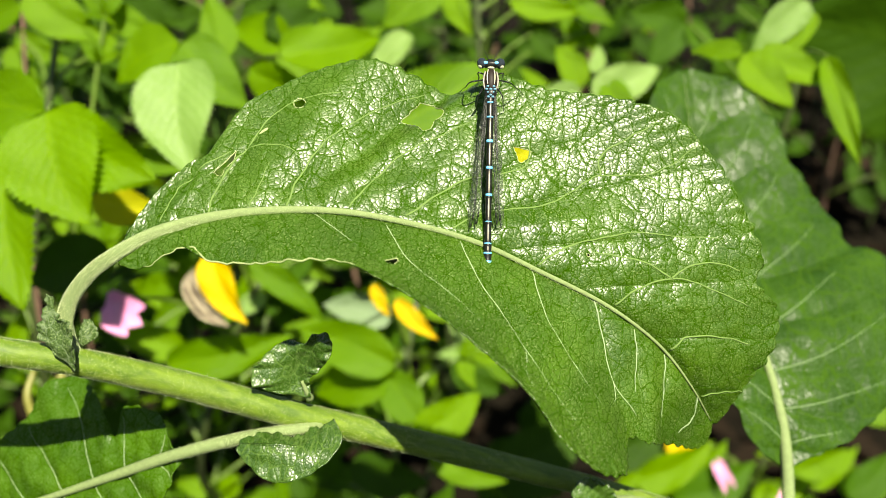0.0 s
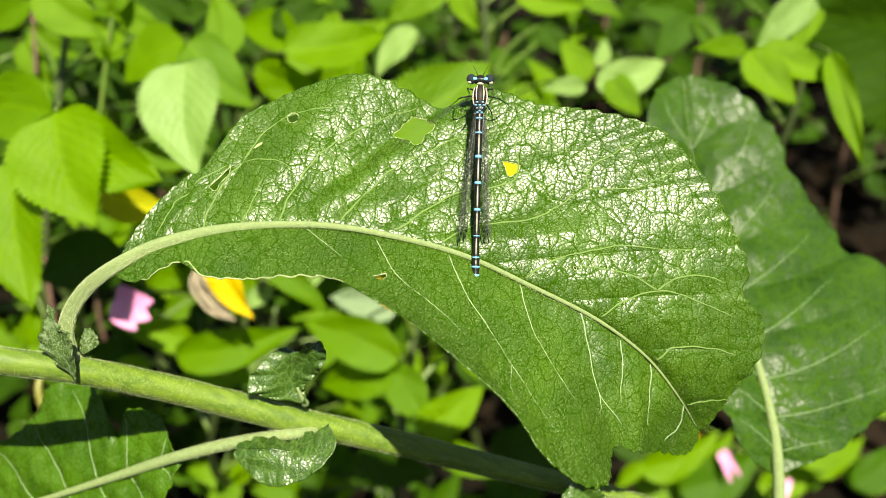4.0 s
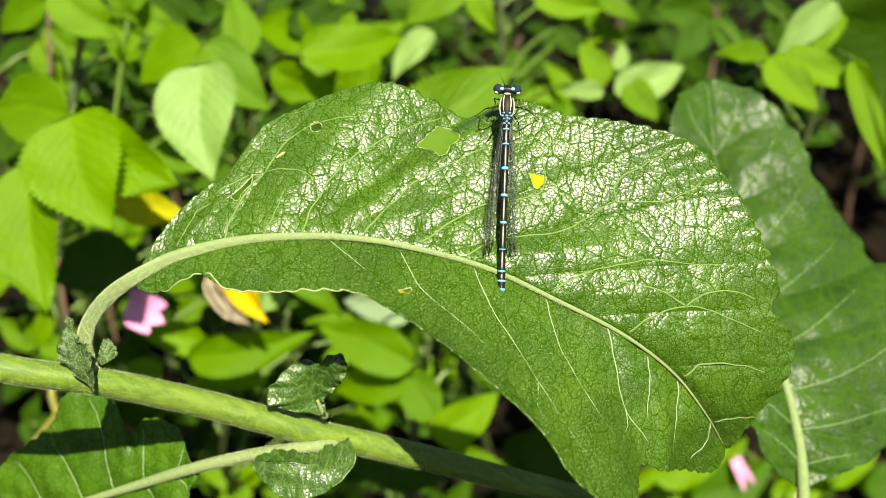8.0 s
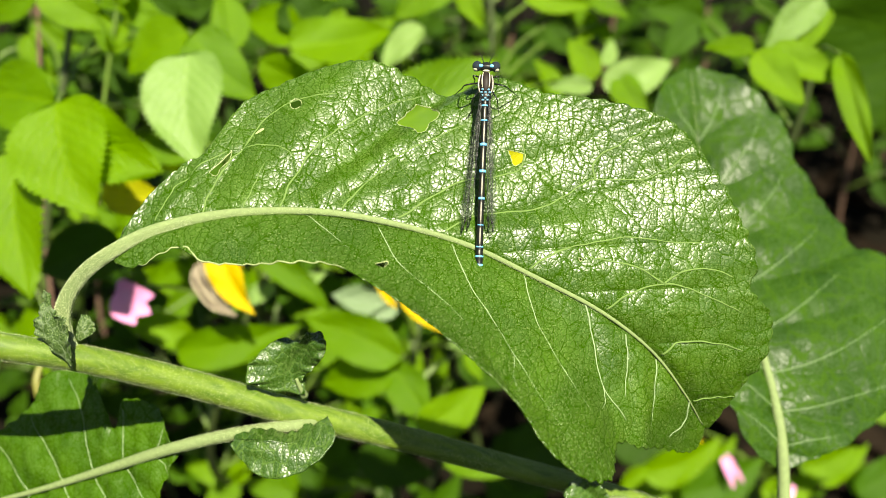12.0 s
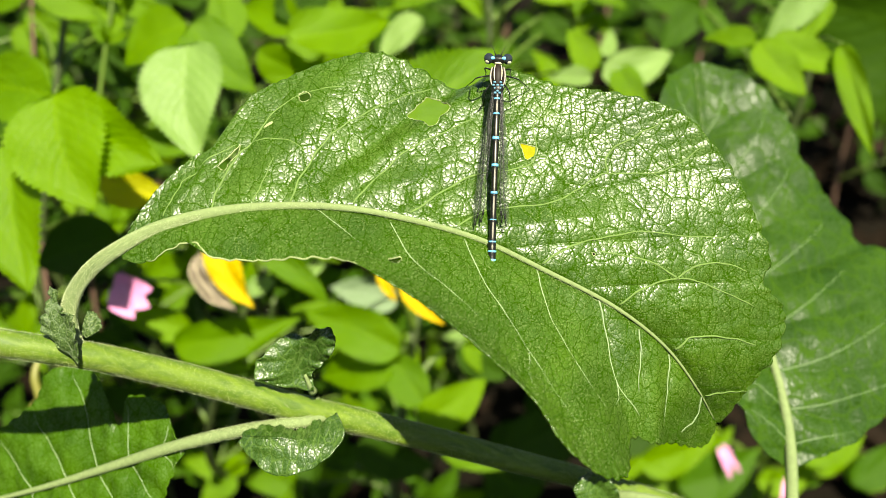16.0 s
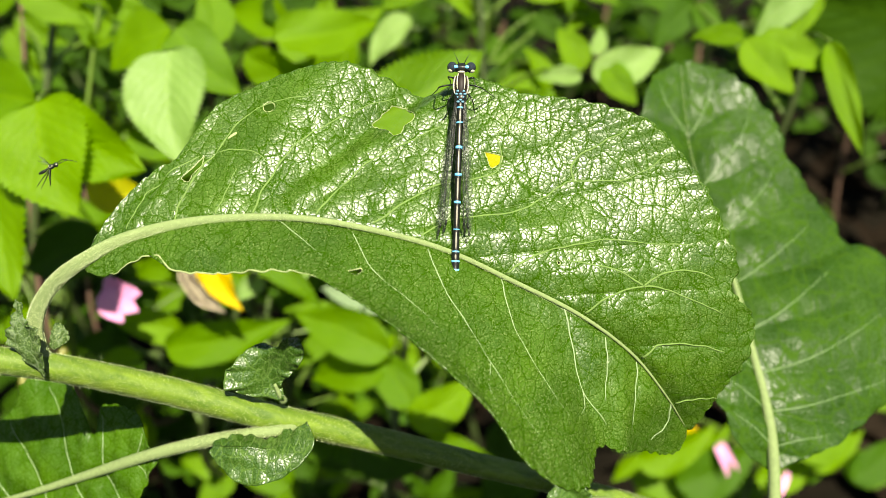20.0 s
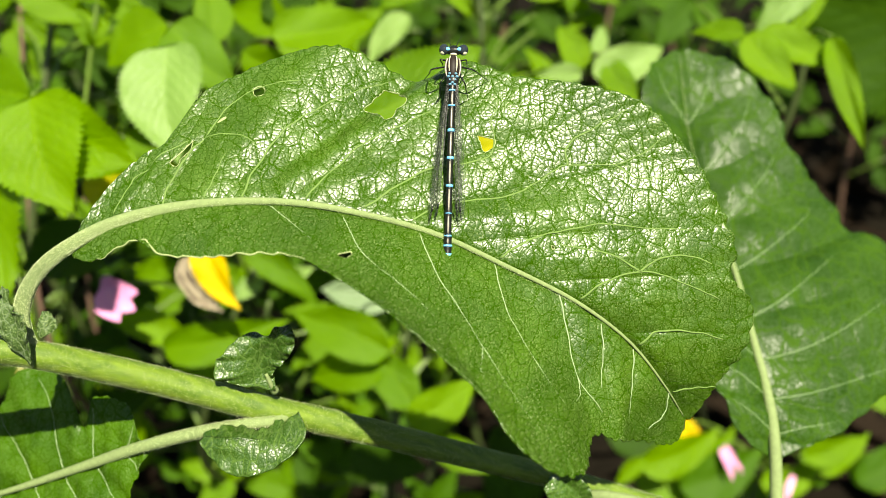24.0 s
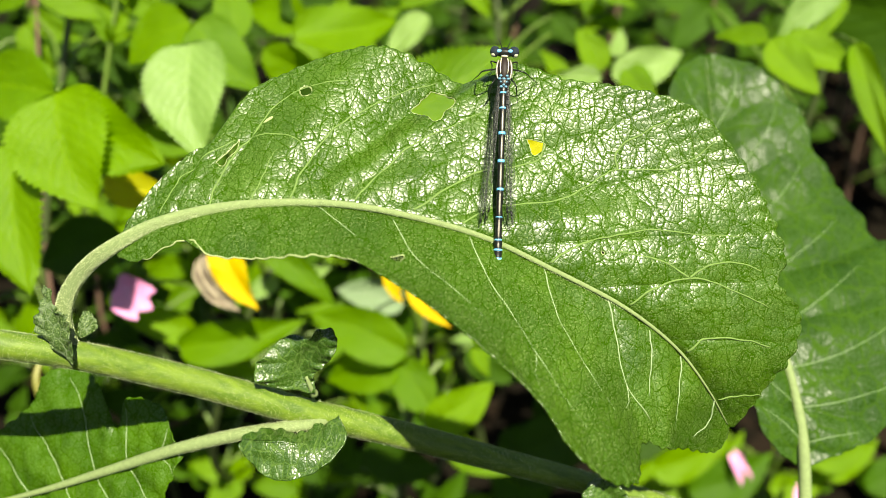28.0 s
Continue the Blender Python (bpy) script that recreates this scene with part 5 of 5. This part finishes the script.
# more leaves along the sunlit canes
fill = random.Random(31)
for cane, count, spread, deep, low in ((left, 16, 55, 12, 0.5), (trio, 20, 80, 12, 0.5), (centre, 18, 85, 14, 0.55), (low_left, 12, 60, 6, 0.55), (low_mid, 14, 55, 6, 0.55), (low_right, 7, 60, 6, 0.6), (right, 3, 40, 10, 0.6)):
    for i in range(count):
        q = cane.line[fill.randint(int(low * 39), 39)]
        b = q + np.array((fill.uniform(-spread, spread), fill.uniform(-16, 16), deep + fill.uniform(0, 45)))
        a, size = fill.uniform(0, 6.28), fill.uniform(17, 32)
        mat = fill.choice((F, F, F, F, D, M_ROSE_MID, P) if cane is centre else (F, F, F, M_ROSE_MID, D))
        tips = []
        for turn, sc in ((0, 1.0), (1.15, 0.85), (-1.15, 0.85)):
            c, s = math.cos(a + turn), math.sin(a + turn)
            tips.append((tuple(b), (b[0] + c * size * sc, b[1] + s * size * sc * 0.8, b[2] - abs(s) * size * 0.25), mat, fill.choice((0, 1, 1, 3)), fill.uniform(-25, 25), 0.9))
        cane.leaf("green rose leaf on the bush", *tips)

twigs = thing("twig", "yellow-brown forked twig behind the lower leaf", "twig")
tube("branch", [foot(-260, 300), (-130.8, -66.5, 262.0), (-117.8, -52.2, 258.0), (-106.0, -38.3, 254.0), (-100.6, -30.4, 252.0)], (1.6, 1.6, 1.5, 1.3, 1.0), M_CANE_TAN, twigs, sides=8, n=30)
tube("side_branch", [(-112.8, -46.1, 256.5), (-114.1, -40.2, 256.0), (-113.1, -33.4, 258.0)], (1.2, 1.1, 0.7), M_CANE_TAN, twigs, sides=8, n=14)
for a, b, c, d in ((70, 130, 40, 330), (150, 180, 165, 400), (640, 610, 560, 430)):
    t = thing("twig", "thin brown twig standing in the bush", "twig")
    tube("branch", [foot((b - 784) * d / 1650, 420 + d / 3), ((a - 784) * d / 1651, -120 * d / 1651, d), ((c - 784) * d / 1651, 420 * d / 1651, d)], (1.4, 1.2, 0.7), M_TWIG, t, sides=7, n=24)
spike = thing("green_shoot", "upright green shoot with a budding tip", "shoot")
tube("stem", [foot(-170, 380), (-122.8, 3.9, 310.0), (-112.6, 39.9, 298.0), (-109.3, 57.4, 295.0), (-105.9, 72.7, 292.0), (-105.0, 88.6, 292.0)], (1.4, 1.3, 1.3, 1.2, 0.9, 0.6), M_SHOOT, spike, sides=8, n=40)
for i in range(14):
    a = i * 2.4
    leaflet(spike, (-107.9, 58.9, 294.0) if i < 5 else (-105.8, 72.7, 292.0), (-108 + 7 * math.cos(a), 62 + i * 2.0 + 4 * math.sin(a), 292 + 5 * math.sin(a)), M_ROSE, i % 3, 0, 0.8, "bud")

# deeper shoots, built in four kinds and set many times; z up, rooted at their origin
rng = random.Random(12)


def deep_shoot(k):
    t = new("rose_shoot")
    tagged(t, ("leafy green rose shoot deep in the bush", "shaded rose shoot deep in the bush", "tall rose shoot with fresh leaves", "rose shoot in shade, its leaves toned dark for it")[k], "rose shoot", "shoots of the rose bush")
    t.empty_display_size = 0.02
    tall = (0.34, 0.28, 0.42, 0.36)[k]
    pts = np.array([(0.05 * math.sin(s * 2 + k) * s, 0.04 * math.cos(s * 3 + 2 * k) * s, tall * s) for s in np.linspace(0, 1, 14)])
    v, f = tube_data(pts, (0.0022, 0.0018, 0.001), 7)
    finish("cane", v, f, M_CANE if k != 3 else M_TWIG, t)
    for i in range(11):
        s = 0.22 + 0.78 * i / 10
        node = np.array([np.interp(s, np.linspace(0, 1, 14), pts[:, c]) for c in range(3)])
        a = i * 2.4 + k
        out = np.array((math.cos(a), math.sin(a), rng.uniform(0.1, 0.6)))
        tip = node + out * 0.042
        v, f = tube_data([node, node + out * 0.024 + (0, 0, 0.004), tip], (0.0007, 0.0006, 0.0004), 6)
        stalk = finish("rose_leaf", v, f, M_SHOOT, t)
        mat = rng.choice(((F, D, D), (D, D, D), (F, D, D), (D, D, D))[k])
        y = Vector(out).normalized()
        z = Vector((rng.gauss(0, 0.35), rng.gauss(-0.25, 0.35), 1.0))
        z = (z - y * z.dot(y)).normalized()
        x = y.cross(z)
        for n, (place, turn, size) in enumerate(((1.0, 0, 1.0), (0.92, 62, 0.85), (0.92, -62, 0.85), (0.5, 70, 0.7), (0.5, -70, 0.7))):
            m = Matrix((x, y, z)).transposed() @ Matrix.Rotation(radians(turn), 3, "Z")
            ob = new("leaflet", leaflet_of(mat, (i + n) % 4))
            ob.parent = stalk
            q = 0.034 * size * rng.uniform(0.85, 1.2)
            ob.matrix_local = Matrix.Translation(Vector(node) + (Vector(tip) - Vector(node)) * place) @ m.to_4x4() @ Matrix.Diagonal((q, q, q, 1))
    return t


kinds = [deep_shoot(k) for k in range(4)]
spots = [(rng.uniform(-0.62, 0.62) * d, d) for d in [0.36 + 0.75 * (i / 44) ** 1.2 for i in range(45)]]
spots = [(x, y) for x, y in spots if not (x > 0.06 and y < 0.8)]
for i, (x, y) in enumerate(spots):
    m = Matrix.Translation((x, y, 0)) @ Matrix.Rotation(rng.uniform(0, 6.28), 4, "Z") @ Matrix.Rotation(rng.uniform(-0.15, 0.15), 4, "X")
    size = rng.uniform(0.75, 1.1)
    if i < 4:
        kinds[i].matrix_world = m
    else:
        c = copy_thing(kinds[i % 4], m)

# added shoots with dark-toned leaves fill the deep shade on the right
for x, y, k in ((0.15, 0.60, 3), (0.23, 0.70, 1), (0.31, 0.64, 3), (0.40, 0.76, 1), (0.21, 0.86, 3), (0.33, 0.92, 1), (0.10, 0.74, 3)):
    copy_thing(kinds[k], Matrix.Translation((x, y, 0)) @ Matrix.Rotation(rng.uniform(0, 6.28), 4, "Z"))


def litter():
    """Dead leaves strewn over the soil, too many to count: one mesh."""
    verts, faces = [], []
    r = random.Random(5)
    for _ in range(900):
        m = Matrix.Translation((r.uniform(-0.7, 0.7), r.uniform(0.15, 1.3), r.uniform(0.004, 0.022))) @ Euler((r.gauss(0, 0.4), r.gauss(0, 0.4), r.uniform(0, 6.3))).to_matrix().to_4x4()
        w, h = r.uniform(0.008, 0.02), r.uniform(0.015, 0.04)
        k = len(verts)
        for x, y, z in ((0, -h, 0), (w * 0.8, -h * 0.3, 0.004), (w, h * 0.3, 0.006), (0, h, 0.002), (-w, h * 0.3, 0.006), (-w * 0.8, -h * 0.3, 0.004), (0, 0, -0.002)):
            verts.append(m @ Vector((x, y, z)))
        faces += [(k + i, k + (i + 1) % 6, k + 6) for i in range(6)]
    ob = finish("leaf_litter", verts, faces, M_LITTER_SHADED, None, smooth=False)
    ob.matrix_world = Matrix()
    return tagged(ob, "dead leaves strewn over the soil, toned near black for the bush's shade", "leaf litter", kind="stuff")


litter()


# ---- what moves ----
def motions():
    # the second leaf sways a little in the breeze: seconds, millimetres right and up
    sway = [(0.0, -0.30, 0.38), (0.5, -0.49, -0.36), (1.0, -0.27, 0.16), (1.5, -0.02, -0.10), (2.0, 0.15, -0.11), (2.5, 0.08, 0.30), (3.0, -0.28, -0.53), (3.5, -0.28, -0.59), (5.5, 0.14, -1.41), (6.0, 0.03, -1.20), (6.5, 0.10, -0.47), (7.0, 0.09, -0.73), (7.5, -0.11, -0.12), (8.0, -0.07, -0.21), (8.5, -0.11, -0.09), (9.0, -0.11, 0.58), (9.5, -0.38, 0.82), (10.0, -0.05, 0.44), (10.5, 0.22, 0.82), (11.0, 0.35, 0.98), (11.5, 0.39, 0.66), (12.0, -0.34, 0.44), (12.5, -0.49, 0.49), (14.5, -0.24, -0.09), (15.0, -0.43, -0.10), (15.5, -0.40, -0.91), (16.0, -0.23, -0.49), (16.5, -0.24, -0.49), (17.0, 0.45, -1.78), (17.5, -0.03, -1.01), (18.0, 0.01, -1.33), (18.5, 0.38, -1.18), (19.0, 0.08, -0.84), (19.5, 0.41, -0.12), (20.0, 0.45, -0.17), (20.5, 0.14, 0.02), (22.5, 0.49, 0.70), (23.0, 0.72, 0.47), (23.5, 0.32, 0.74), (24.0, 0.40, 0.94), (24.5, 0.38, 1.01), (25.0, 0.28, 0.81), (25.5, -0.03, 0.50), (26.0, 0.08, 0.65), (26.5, -0.10, 0.49), (27.0, -0.11, 0.41), (27.5, -0.41, 0.57), (28.0, -0.61, 0.82)]
    walk(second, [(t, VIEW @ pose(x / 1000, y / 1000, 0)) for t, x, y in sway])
    # the wasp comes in, hovers, and is gone again
    way = [(0.0, -150, 0, 150), (19.6, -110, -4, 142), (19.8, -86, 4, 137), (19.9, *(-68.5, 11.4, 134.0)), (20.0, *(-51.5, 12.7, 134.0)), (20.1, *(-54.1, 17.8, 134.0)), (20.2, *(-53.3, 12.1, 134.0)), (20.3, *(-42.0, 18.7, 134.0)), (20.4, *(-41.4, 27.7, 134.0)), (20.5, *(-22.6, 18.2, 130.0)), (20.8, 20, 70, 132), (21.2, 60, 150, 140), (28.0, 90, 260, 160)]
    walk(midge, [(t, VIEW @ pose(x / 1000, y / 1000, -d / 1000)) for t, x, y, d in way])


motions()
